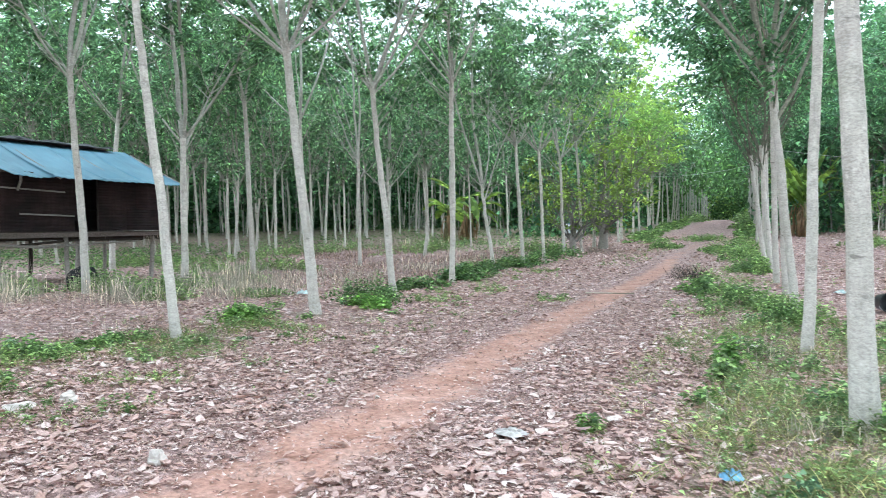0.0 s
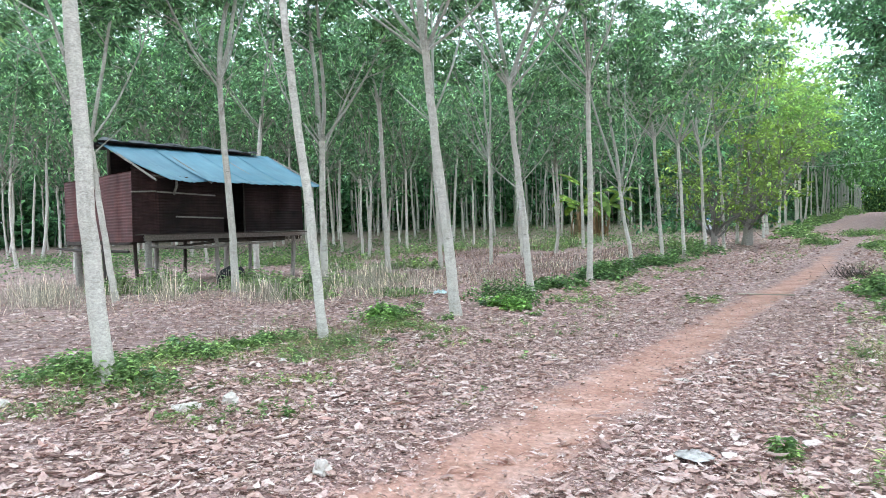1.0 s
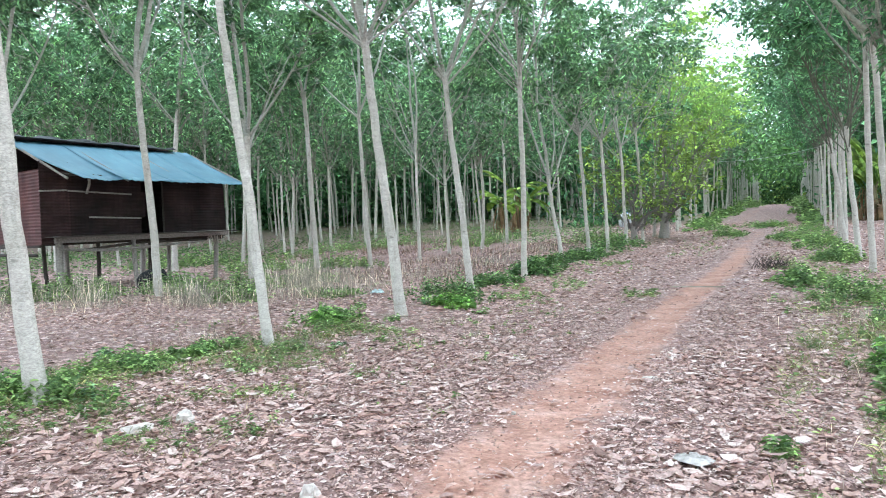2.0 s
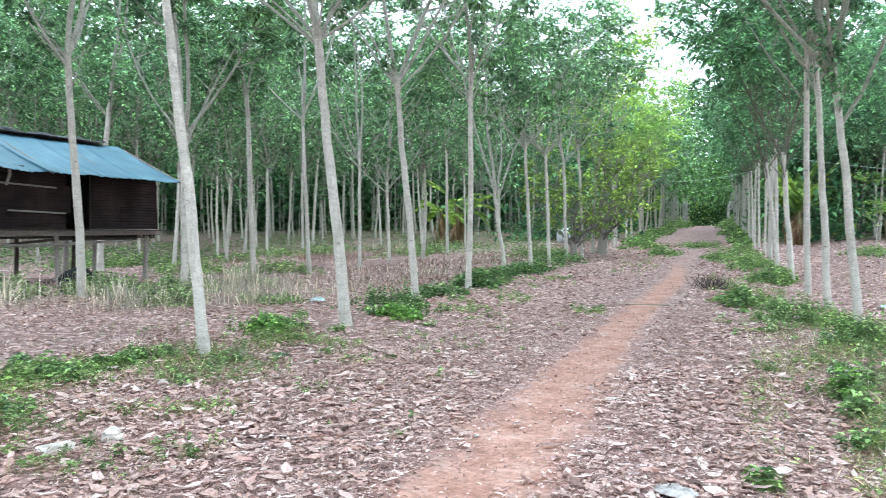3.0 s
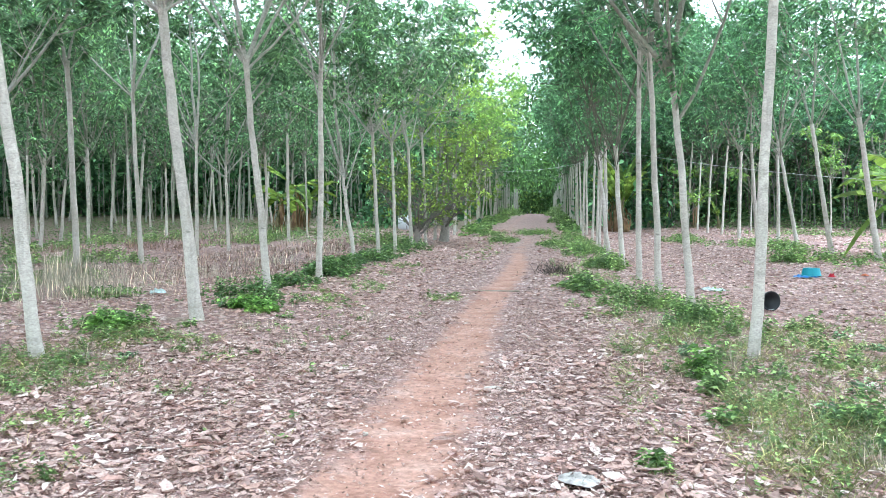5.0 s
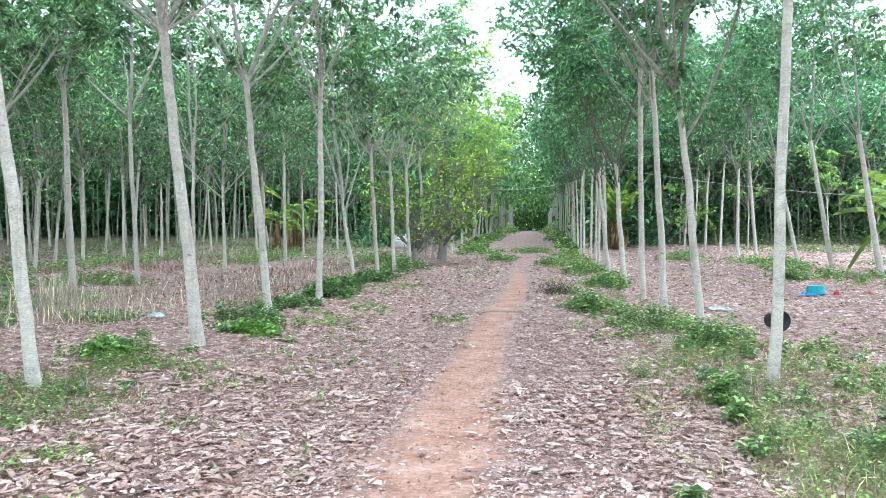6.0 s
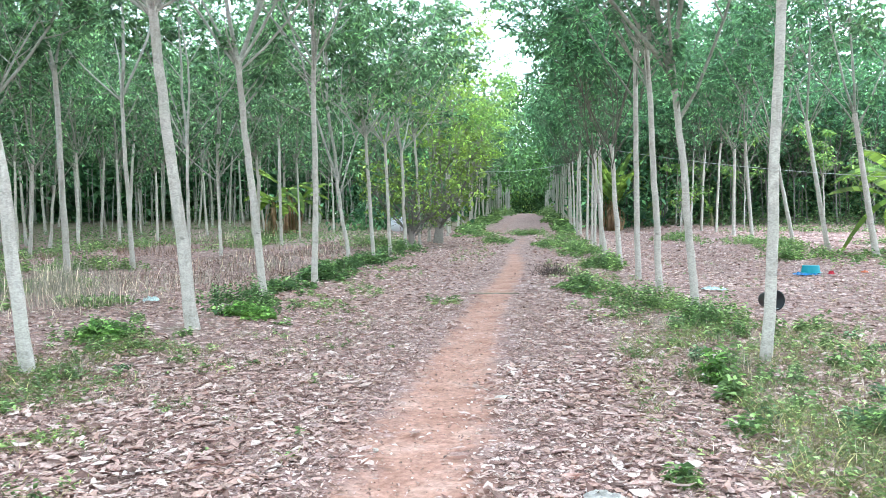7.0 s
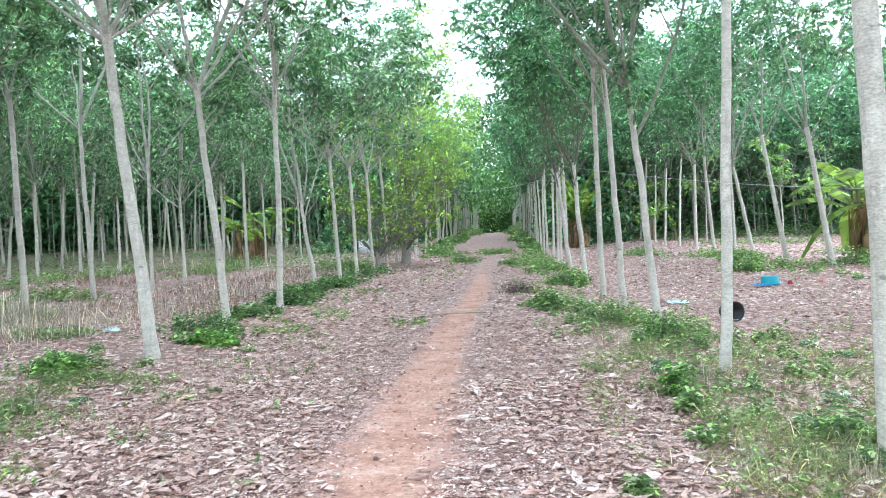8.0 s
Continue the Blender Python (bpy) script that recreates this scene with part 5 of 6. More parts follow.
RIGHT_PATCHES = [
    (-0.35, 16.2, 0.55, 1.1, 0.3, 260), (0.3, 13.0, 0.6, 1.0, 0.34, 260), (0.85, 11.2, 0.45, 0.45, 0.4, 130), (0.08, 7.7, 0.16, 0.15, 0.24, 13), (-0.75, 5.05, 0.12, 0.09, 0.13, 6),
    (1.3, 5.7, 0.34, 0.3, 0.3, 56), (0.95, 6.2, 0.22, 0.2, 0.26, 30), (0.45, 22.5, 0.5, 1.6, 0.35, 240), (0.25, 29.5, 0.7, 3.4, 0.34, 330), (0.2, 39.0, 0.7, 4.0, 0.34, 220),
    (7.2, 28.0, 0.8, 6.0, 0.32, 520),
]
HUT_PATCHES = [
    (9.4, 23.6, 1.2, 1.3, 0.42, 300), (6.0, 24.0, 0.5, 0.7, 0.4, 90), (5.2, 36.5, 0.8, 3.0, 0.35, 220), (-11.9, 15.6, 0.7, 0.5, 0.32, 120), (-14.9, 11.2, 1.3, 0.55, 0.45, 460),
    (-16.2, 11.0, 0.9, 0.5, 0.45, 220), (-13.2, 12.6, 0.9, 0.7, 0.36, 260), (-12.3, 14.0, 0.9, 0.6, 0.36, 330), (-14.0, 20.2, 1.3, 0.7, 0.35, 240), (-11.2, 12.0, 0.7, 0.4, 0.3, 90),
    (-9.4, 13.0, 0.6, 0.4, 0.2, 70), (-19.8, 30.0, 1.2, 7.0, 0.4, 520), (-14.8, 34.0, 1.0, 4.0, 0.4, 300),
]
FAR_PATCHES = [
    (-17.0, 20.0, 1.6, 1.0, 0.35, 260), (-22.0, 22.0, 2.0, 3.0, 0.4, 380), (-16.5, 40.5, 3.0, 1.5, 0.4, 260), (-9.0, 34.0, 1.2, 3.0, 0.45, 300), (-4.6, 44.0, 0.8, 2.2, 0.26, 110),
    (-3.4, 37.5, 0.7, 1.4, 0.3, 130), (-2.0, 45.0, 1.2, 1.5, 0.35, 150), (-0.9, 34.0, 0.7, 1.8, 0.3, 140), (14.0, 31.0, 3.0, 0.8, 0.3, 200), (-5.8, 50.0, 0.7, 6.0, 0.32, 150),
    (-5.6, 66.0, 0.7, 9.0, 0.4, 150), (0.5, 52.0, 0.6, 6.0, 0.36, 150), (0.3, 68.0, 0.8, 9.0, 0.5, 180),
]
END_PATCHES = [
    (-5.3, 92.0, 1.1, 15.0, 0.8, 220), (0.1, 92.0, 1.0, 15.0, 0.9, 220), (12.5, 41.5, 3.5, 1.2, 0.35, 220),
]
PATCHES = LEFT_PATCHES + RIGHT_PATCHES + HUT_PATCHES + FAR_PATCHES + END_PATCHES
for i, (x, y, rx, ry, h, n) in enumerate(PATCHES):
    r = np.random.default_rng(600 + i)
    leaf = 0.056 if math.hypot(x, y) < 16 else 0.1 if y < 47 else 0.26
    weed_clump(r, x, y, rx, ry, h, n, leaf, M_UNDER if i < 5 else M_WEED, "weed_clump", "low clump of leafy green weeds on the litter")
r = np.random.default_rng(650)
for x, y, rx, ry, h, n in ((-5.85, 11.3, 0.42, 0.26, 0.2, 80), (-6.75, 9.0, 0.25, 0.2, 0.36, 40), (0.12, 7.68, 0.14, 0.14, 0.32, 12)):
    weed_clump(r, x, y, rx, ry, h, n, 0.085, M_LEAF_FRESH, "fern_clump", "bright green feathery clump beside the rubber row")


r = np.random.default_rng(651)
for k in range(62):
    if k < 46:
        x, y = 0.75 + 0.95 * r.normal(), 3.9 + 8.0 * r.random()
    else:
        x, y = -6.3 + 0.7 * r.normal(), 3.4 + 9.0 * r.random()
    if not (-0.25 < x < 3.4 or x < -5.0):
        continue
    weed_clump(r, x, y, r.uniform(0.06, 0.17), r.uniform(0.06, 0.17), r.uniform(0.1, 0.24) * (1.0 if x > -3 else 0.75), int(r.integers(4, 10)), r.uniform(0.04, 0.075), (M_SEEDLING, M_WEED, M_SEEDLING, M_WEED_BLUE)[k % 4], "weed", "small broad-leaved green weed growing through fallen leaves")


def sprouts():
    """Thin green growth over the strips beside the path."""
    r = np.random.default_rng(31)
    leaf, blade = Soup(), Soup()
    for x0, x1, y0, y1, n, hi in ((-0.7, 3.0, 4.0, 11.5, 1500, 0.2), (0.0, 2.6, 3.6, 6.8, 600, 0.25), (-0.2, 2.0, 3.4, 5.6, 700, 0.22), (2.4, 4.6, 6.5, 12.5, 300, 0.16), (-7.8, -5.3, 3.0, 9.5, 1300, 0.15), (-5.6, -3.2, 8.0, 13.0, 150, 0.08), (-5.9, -4.1, 3.4, 6.4, 330, 0.12), (-6.7, -4.4, 6.5, 9.0, 250, 0.12), (-6.2, -4.4, 12.5, 22.0, 420, 0.12), (-1.2, 0.9, 11.0, 24.0, 420, 0.2), (1.8, 9.0, 9.0, 24.0, 200, 0.16), (-3.5, -2.85, 12.8, 14.2, 60, 0.12), (-4.0, -3.0, 5.0, 10.0, 14, 0.1), (-9.5, -7.5, 8.0, 16.0, 120, 0.15), (-1.6, 0.5, 30.0, 46.0, 200, 0.25), (-4.6, -3.0, 24.0, 40.0, 160, 0.2)):
        px, py = r.uniform(x0, x1, n), r.uniform(y0, y1, n)
        field = np.array([noise.noise(Vector((a * 1.1, b * 1.1, 3.1))) + 0.5 * noise.noise(Vector((a * 3.2, b * 3.2, 1.1))) for a, b in zip(px, py)])
        fringe = np.abs((px - (x0 + x1) / 2) / (x1 - x0)) * 2
        keep = field > -0.08 + 0.4 * fringe ** 2
        px, py, field = px[keep], py[keep], field[keep]
        n = len(px)
        m = 11
        h = hi * r.uniform(0.25, 1.0, n) ** 1.4 * (0.7 + field.clip(0, 0.6))
        base = np.stack([np.repeat(px, m), np.repeat(py, m), np.repeat(ground_z(px, py), m) + np.outer(h, np.linspace(0.3, 1, m)).ravel()], 1)
        az = r.uniform(0, 6.28, n * m)
        way = np.stack([np.cos(az), np.sin(az), r.uniform(-0.2, 0.6, n * m)], 1)
        size = np.repeat(r.uniform(0.02, 0.055, n) * (1.0 if y0 < 10 else 1.6), m) * r.uniform(0.7, 1.3, n * m)
        leaf.leaves(base, way, size, size * r.uniform(0.35, 0.6, n * m), 0.12, 0.15, up=(0, 0, 1.0))
        per = 9
        g = n * per
        gx, gy = np.repeat(px, per) + r.normal(0, 0.09, g), np.repeat(py, per) + r.normal(0, 0.09, g)
        az = r.uniform(0, 6.28, g)
        way = np.stack([np.cos(az) * 0.55, np.sin(az) * 0.55, r.uniform(0.4, 1.2, g)], 1)
        blade.leaves(np.stack([gx, gy, ground_z(gx, gy)], 1), way, (0.05 + 0.24 * r.random(g) ** 1.6) * hi / 0.2, r.uniform(0.0035, 0.0075, g), 0.1, 0.25)
    for x0, x1, y0, y1, g in ((-0.75, 3.0, 4.0, 9.0, 13000), (-0.3, 2.4, 3.8, 6.2, 7000), (-0.6, 1.6, 9.0, 13.0, 4000), (-7.6, -5.2, 3.2, 9.0, 2000)):
        gx, gy = r.uniform(x0, x1, g), r.uniform(y0, y1, g)
        field = np.array([noise.noise(Vector((a * 1.6, b * 1.6, 9.1))) + 0.6 * noise.noise(Vector((a * 5.0, b * 5.0, 2.1))) for a, b in zip(gx, gy)])
        keep = field > -0.02 + 0.25 * r.random(g)
        gx, gy = gx[keep], gy[keep]
        g = len(gx)
        az = r.uniform(0, 6.28, g)
        way = np.stack([np.cos(az) * 0.7, np.sin(az) * 0.7, r.uniform(0.3, 1.2, g)], 1)
        blade.leaves(np.stack([gx, gy, ground_z(gx, gy)], 1), way, 0.05 + 0.2 * r.random(g) ** 1.8, r.uniform(0.003, 0.0085, g), 0.1, 0.25)
        pick = r.random(g) < 0.17
        m = int(pick.sum())
        base = np.stack([gx[pick], gy[pick], ground_z(gx[pick], gy[pick]) + 0.02 + 0.1 * r.random(m) ** 1.5], 1)
        az = r.uniform(0, 6.28, m)
        size = r.uniform(0.025, 0.065, m)
        leaf.leaves(base, np.stack([np.cos(az), np.sin(az), r.uniform(-0.2, 0.5, m)], 1), size, size * r.uniform(0.4, 0.65, m), 0.12, 0.15, up=(0, 0, 1.0))
    low = Soup()
    for x0, x1, y0, y1, n, hi in ((-36.0, -9.0, 34.0, 54.0, 15000, 0.4), (-60.0, -9.0, 54.0, 76.0, 9000, 2.4), (-44.0, -20.5, 17.0, 34.0, 18000, 0.4), (-44.0, -24.0, 4.0, 17.0, 4000, 0.5), (9.0, 26.0, 46.0, 54.0, 1500, 0.7), (3.0, 30.0, 54.0, 64.0, 2600, 1.5), (5.5, 34.0, 48.5, 54.0, 9500, 5.5)):
        gx, gy = r.uniform(x0, x1, n), r.uniform(y0, y1, n)
        field = np.array([noise.noise(Vector((a * 0.35, b * 0.35, 6.2))) for a, b in zip(gx, gy)])
        keep = field > -0.15
        gx, gy, field = gx[keep], gy[keep], field[keep]
        n = len(gx)
        az = r.uniform(0, 6.28, n)
        way = np.stack([np.cos(az), np.sin(az), r.uniform(-0.2, 0.9, n)], 1)
        high = hi * (field + 0.3) / 0.6 * r.random(n) ** 1.3
        low.leaves(np.stack([gx, gy, ground_z(gx, gy) + high], 1), way, (0.1 + 0.06 * (y0 > 45)) * r.uniform(0.7, 1.9, n), (0.06 + 0.04 * (y0 > 45)) * r.uniform(0.7, 1.5, n), 0.1, 0.2, up=(0, 0, 1.0))
    tagged(new("undergrowth", low.mesh("undergrowth", M_UNDER)), "low dark green undergrowth beneath the far trees", "undergrowth", kind="stuff")
    tagged(new("seedlings", leaf.mesh("seedlings", M_SEEDLING)), "small green seedlings scattered through fallen leaves", "weeds", kind="stuff")
    tagged(new("grass", blade.mesh("grass", M_GRASS)), "thin green grass blades along the path's edge", "grass", kind="stuff")


sprouts()


def dry_grass():
    r = np.random.default_rng(32)
    sp = Soup()
    for x, y, rx, ry, h, n in ((-11.0, 14.2, 1.6, 1.0, 0.8, 1900), (-9.6, 12.6, 1.2, 0.9, 0.5, 700), (-11.3, 11.0, 1.3, 0.6, 0.7, 800), (-15.0, 8.4, 1.8, 0.8, 0.75, 1000), (-13.2, 10.0, 0.9, 0.6, 0.85, 480), (-17.0, 9.6, 2.0, 0.8, 0.65, 700), (-9.0, 16.5, 1.8, 1.2, 0.4, 420), (-9.5, 22.0, 2.0, 3.0, 0.36, 420), (-10.0, 29.0, 2.2, 4.0, 0.4, 420), (-17.0, 37.0, 3.0, 3.0, 0.7, 600), (-7.6, 7.6, 0.7, 0.7, 0.3, 160), (-6.0, 7.4, 0.5, 0.4, 0.25, 90), (-4.3, 8.6, 0.7, 0.8, 0.14, 330), (-3.9, 10.6, 0.4, 1.0, 0.14, 220), (-5.2, 9.6, 0.6, 1.0, 0.16, 260), (-5.0, 6.6, 0.7, 0.8, 0.14, 240), (0.5, 8.3, 0.9, 1.6, 0.24, 700), (0.7, 5.3, 1.0, 0.8, 0.25, 600), (0.2, 11.0, 0.8, 1.4, 0.25, 350)):
        n = int(n * 1.3)
        a, d = r.uniform(0, 6.28, n), np.abs(r.normal(0, 0.85, n))
        px, py = x + rx * d * np.cos(a), y + ry * d * np.sin(a)
        az = r.uniform(0, 6.28, n)
        tip = r.uniform(0.0, 0.8, n) ** 1.4
        way = np.stack([np.cos(az) * tip, np.sin(az) * tip, np.ones(n)], 1)
        wide = 0.004 if math.hypot(x, y) < 12.5 else 0.0075 if math.hypot(x, y) < 20 else 0.015
        sp.leaves(np.stack([px, py, ground_z(px, py) - 0.01], 1), way, h * (0.2 + 1.1 * r.random(n) ** 1.6), wide * r.uniform(0.6, 1.2, n), 0.1, r.uniform(0, 0.3, (n, 1)))
    tagged(new("dry_grass", sp.mesh("dry_grass", M_STRAW)), "pale dry grass stalks standing among the rows", "dry grass", kind="stuff")


def brush():
    r = np.random.default_rng(36)
    sp = Soup()
    for x0, x1, y0, y1, n, h in ((-12.6, -7.4, 15.0, 33.0, 3200, 0.33), (-19.5, -14.0, 22.0, 42.0, 3000, 0.5), (-8.5, -6.9, 7.0, 10.5, 260, 0.22), (-5.5, -3.2, 7.5, 13.0, 120, 0.12)):
        px, py = r.uniform(x0, x1, n), r.uniform(y0, y1, n)
        keep = np.array([noise.noise(Vector((a * 0.5, b * 0.5, 9.3))) > -0.1 for a, b in zip(px, py)])
        px, py = px[keep], py[keep]
        n = len(px)
        az, tip = r.uniform(0, 6.28, n), r.uniform(0.0, 0.9, n)
        way = np.stack([np.cos(az) * tip, np.sin(az) * tip, np.ones(n)], 1)
        wide = 0.005 if y0 < 12 else 0.014
        sp.leaves(np.stack([px, py, ground_z(px, py) - 0.01], 1), way, h * r.uniform(0.4, 1.2, n), wide * r.uniform(0.6, 1.3, n), 0.1, r.uniform(0, 0.25, (n, 1)))
    tagged(new("dry_brush", sp.mesh("dry_brush", M_BRUSH)), "thin reddish-brown withered stems between the rows", "undergrowth", kind="stuff")


dry_grass()
brush()


def litter():
    """Fallen leaves, curled and overlapping, thinner on the trodden path."""
    r = np.random.default_rng(33)
    v_all, q_all, t_all, count, far = [], [], [], 0, Soup()
    for x0, x1, y0, y1, per, lo, hi in ((-8.2, 3.2, 1.4, 8.5, 300, 0.045, 0.155), (-8.2, 3.2, 1.4, 8.5, 760, 0.02, 0.07), (-15.0, 7.5, 8.5, 16.0, 210, 0.04, 0.145), (-12.0, -8.2, 2.0, 8.5, 110, 0.06, 0.14), (3.2, 7.5, 5.0, 8.5, 90, 0.06, 0.14), (-9.0, 11.0, 16.0, 30.0, 120, 0.06, 0.16), (-24.0, -9.0, 16.0, 30.0, 34, 0.1, 0.18), (-24.0, -15.0, 8.5, 16.0, 70, 0.08, 0.16), (-9.0, 6.0, -5.0, 1.4, 40, 0.07, 0.15), (-12.0, 24.0, 30.0, 50.0, 38, 0.1, 0.22), (11.0, 24.0, 16.0, 30.0, 40, 0.1, 0.18), (-24.0, -12.0, 2.0, 8.5, 60, 0.08, 0.16)):
        n = int((x1 - x0) * (y1 - y0) * per)
        x, y = r.uniform(x0, x1, n), r.uniform(y0, y1, n)
        off = np.abs(x - path_x(y))
        out = off + 0.42 * np.array([noise.noise(Vector((a * 2.6, b * 1.6, 4.4))) + 0.5 * noise.noise(Vector((a * 7.0, b * 5.0, 2.4))) for a, b in zip(x, y)]) if y1 < 17 else off
        thin = (0.02 if hi > 0.08 else 0.035) + 0.94 * smooth01(0.2, 0.9, out)
        side = 0.8 + 0.2 * smooth01(0.7, 1.6, off)
        clump = np.array([noise.noise(Vector((a * 0.8, b * 0.8, 0.5))) for a, b in zip(x, y)]) if y1 < 17 else np.zeros(n)
        green = np.exp(-((x - 0.45) / 0.8) ** 2) * (y < 20)
        keep = r.random(n) < thin * side * (1.0 + 0.6 * clump) * (1 - 0.4 * green)
        x, y = x[keep], y[keep]
        n = len(x)
        ln = lo + (hi - lo) * r.random(n) ** 1.7
        wd = ln * r.uniform(0.3, 0.52, n)
        az, lift, roll = r.uniform(0, 6.28, n), r.normal(0, 0.1, n), r.normal(0, 0.14, n)
        curl, cup = r.normal(0.05, 0.28, n), r.uniform(-0.25, 0.6, n)
        d = np.stack([np.cos(az) * np.cos(lift), np.sin(az) * np.cos(lift), np.sin(lift)], 1)
        s = np.stack([-np.sin(az) * np.cos(roll), np.cos(az) * np.cos(roll), np.sin(roll)], 1)
        u = np.cross(d, s)
        z = ground_z(x, y) + np.abs(np.sin(lift)) * ln * 0.4 + np.abs(np.sin(roll)) * wd * 0.4 + r.uniform(0.002, 0.028, n)
        c = np.stack([x, y, z], 1)
        if y0 >= 8.5 or y1 <= 1.4 or x1 <= -12.0 or hi < 0.08:
            far.leaves(c - d * ln[:, None] * 0.5, d, ln, wd, 0.15, 0.0, up=(0, 0, 1.0))
            continue
        L, W = ln[:, None], wd[:, None]
        cu, cp = curl[:, None], cup[:, None]

        def at(f, w, lift_up=0.0):
            return c + d * L * (f - 0.5) + s * W * w + u * (L * cu * 4 * (f - 0.5) ** 2 * 0.5 + W * cp * abs(w) * 2 * 0.5)

        jit = r.normal(0, 0.065, (n, 8, 3)) * wd[:, None, None]
        v = (np.stack([at(0, 0), at(0.28, 0.42), at(0.28, 0), at(0.28, -0.42), at(0.66, 0.4), at(0.66, 0), at(0.66, -0.4), at(1, 0)], 1) + jit).reshape(-1, 3)
        k = np.arange(n)[:, None] * 8 + count
        t_all.append(np.concatenate([k + [0, 2, 1], k + [0, 3, 2], k + [4, 5, 7], k + [5, 6, 7]]))
        q_all.append(np.concatenate([k + [1, 2, 5, 4], k + [2, 3, 6, 5]]))
        v_all.append(v)
        count += len(v)
    n = 42000
    x, y = r.normal(-2.9, 1.3, n), 3.0 + 11.0 * r.random(n) ** 1.2
    keep = r.random(n) < 0.1 + 0.9 * smooth01(0.25, 0.6, np.abs(x - path_x(y)))
    x, y = x[keep], y[keep]
    n = len(x)
    az = r.uniform(0, 6.28, n)
    m = 30000
    x = np.concatenate([x, r.uniform(-1.8, 4.5, m)])
    y = np.concatenate([y, 3.5 + 9.0 * r.random(m) ** 1.3])
    n = len(x)
    az = r.uniform(0, 6.28, n)
    far.leaves(np.stack([x, y, ground_z(x, y) + 0.008], 1), np.stack([np.cos(az), np.sin(az), r.uniform(-0.05, 0.35, n)], 1), r.uniform(0.015, 0.055, n), r.uniform(0.008, 0.026, n), 0.2, 0.0, up=(0, 0, 1.0))
    stalk = Soup()
    for x0, x1, y0, y1, m, wide in ((-8.0, 3.2, 2.6, 8.5, 15000, 0.0032), (-12.0, 6.5, 8.5, 15.0, 9000, 0.006)):
        x, y = r.uniform(x0, x1, m), r.uniform(y0, y1, m)
        keep = r.random(m) < (0.12 + 0.88 * smooth01(0.3, 0.8, np.abs(x - path_x(y)))) * np.array([max(0.05, 0.5 + 1.4 * noise.noise(Vector((a * 1.3, b * 1.3, 8.8)))) for a, b in zip(x, y)])
        x, y = x[keep], y[keep]
        m = len(x)
        az = r.uniform(0, 6.28, m)
        stalk.leaves(np.stack([x, y, ground_z(x, y) + r.uniform(0.015, 0.04, m)], 1), np.stack([np.cos(az), np.sin(az), r.uniform(-0.06, 0.25, m)], 1), r.uniform(0.08, 0.26, m), wide * r.uniform(0.7, 1.3, m), 0.3, 0.05, up=(0, 0, 1.0))
    tagged(new("leaf_stalks", stalk.mesh("leaf_stalks", M_PETIOLE)), "thin reddish-brown leaf stalks scattered over the litter", "leaf stalks", kind="stuff")
    me = mesh_of("leaf_litter", np.concatenate(v_all), [np.concatenate(q_all), np.concatenate(t_all)], M_LITTER)
    tagged(new("leaf_litter", far.mesh("leaf_litter", M_LITTER)), "pinkish-brown fallen leaves under the far rubber rows", "fallen leaves", kind="stuff")
    tagged(new("leaf_litter", me), "brown and pinkish-grey fallen rubber leaves covering ground", "fallen leaves", kind="stuff")


litter()


def pebbles():
    """Grit and small stones on the bare earth."""
    r = np.random.default_rng(34)
    n = 2000
    y = 3.4 + 12.0 * r.random(n) ** 1.5
    x = path_x(y) + r.normal(0, 0.34, n)
    size = 0.003 + 0.011 * r.random(n) ** 2.5
    octa = np.array([(1, 0, 0), (0, 1, 0), (-1, 0, 0), (0, -1, 0), (0, 0, 0.7), (0, 0, -0.7)])
    v = octa[None] * size[:, None, None] * r.uniform(0.6, 1.4, (n, 6, 1)) + np.stack([x, y, ground_z(x, y) + 0.004], 1)[:, None, :]
    k = np.arange(n)[:, None] * 6
    t = np.concatenate([k + f for f in ([0, 1, 4], [1, 2, 4], [2, 3, 4], [3, 0, 4], [1, 0, 5], [2, 1, 5], [3, 2, 5], [0, 3, 5])])
    tagged(new("grit", mesh_of("grit", v.reshape(-1, 3), t, M_GRIT)), "reddish grit and pebbles on the earth path", "grit", kind="stuff")


pebbles()


# ---- things lying about ----
def lay(ob, x, y, dz=0.0, turn=0.0, tilt=0.0):
    ob.matrix_basis = pose(x, y, float(ground_z(x, y)) + dz, tilt, 0, turn)
    return ob


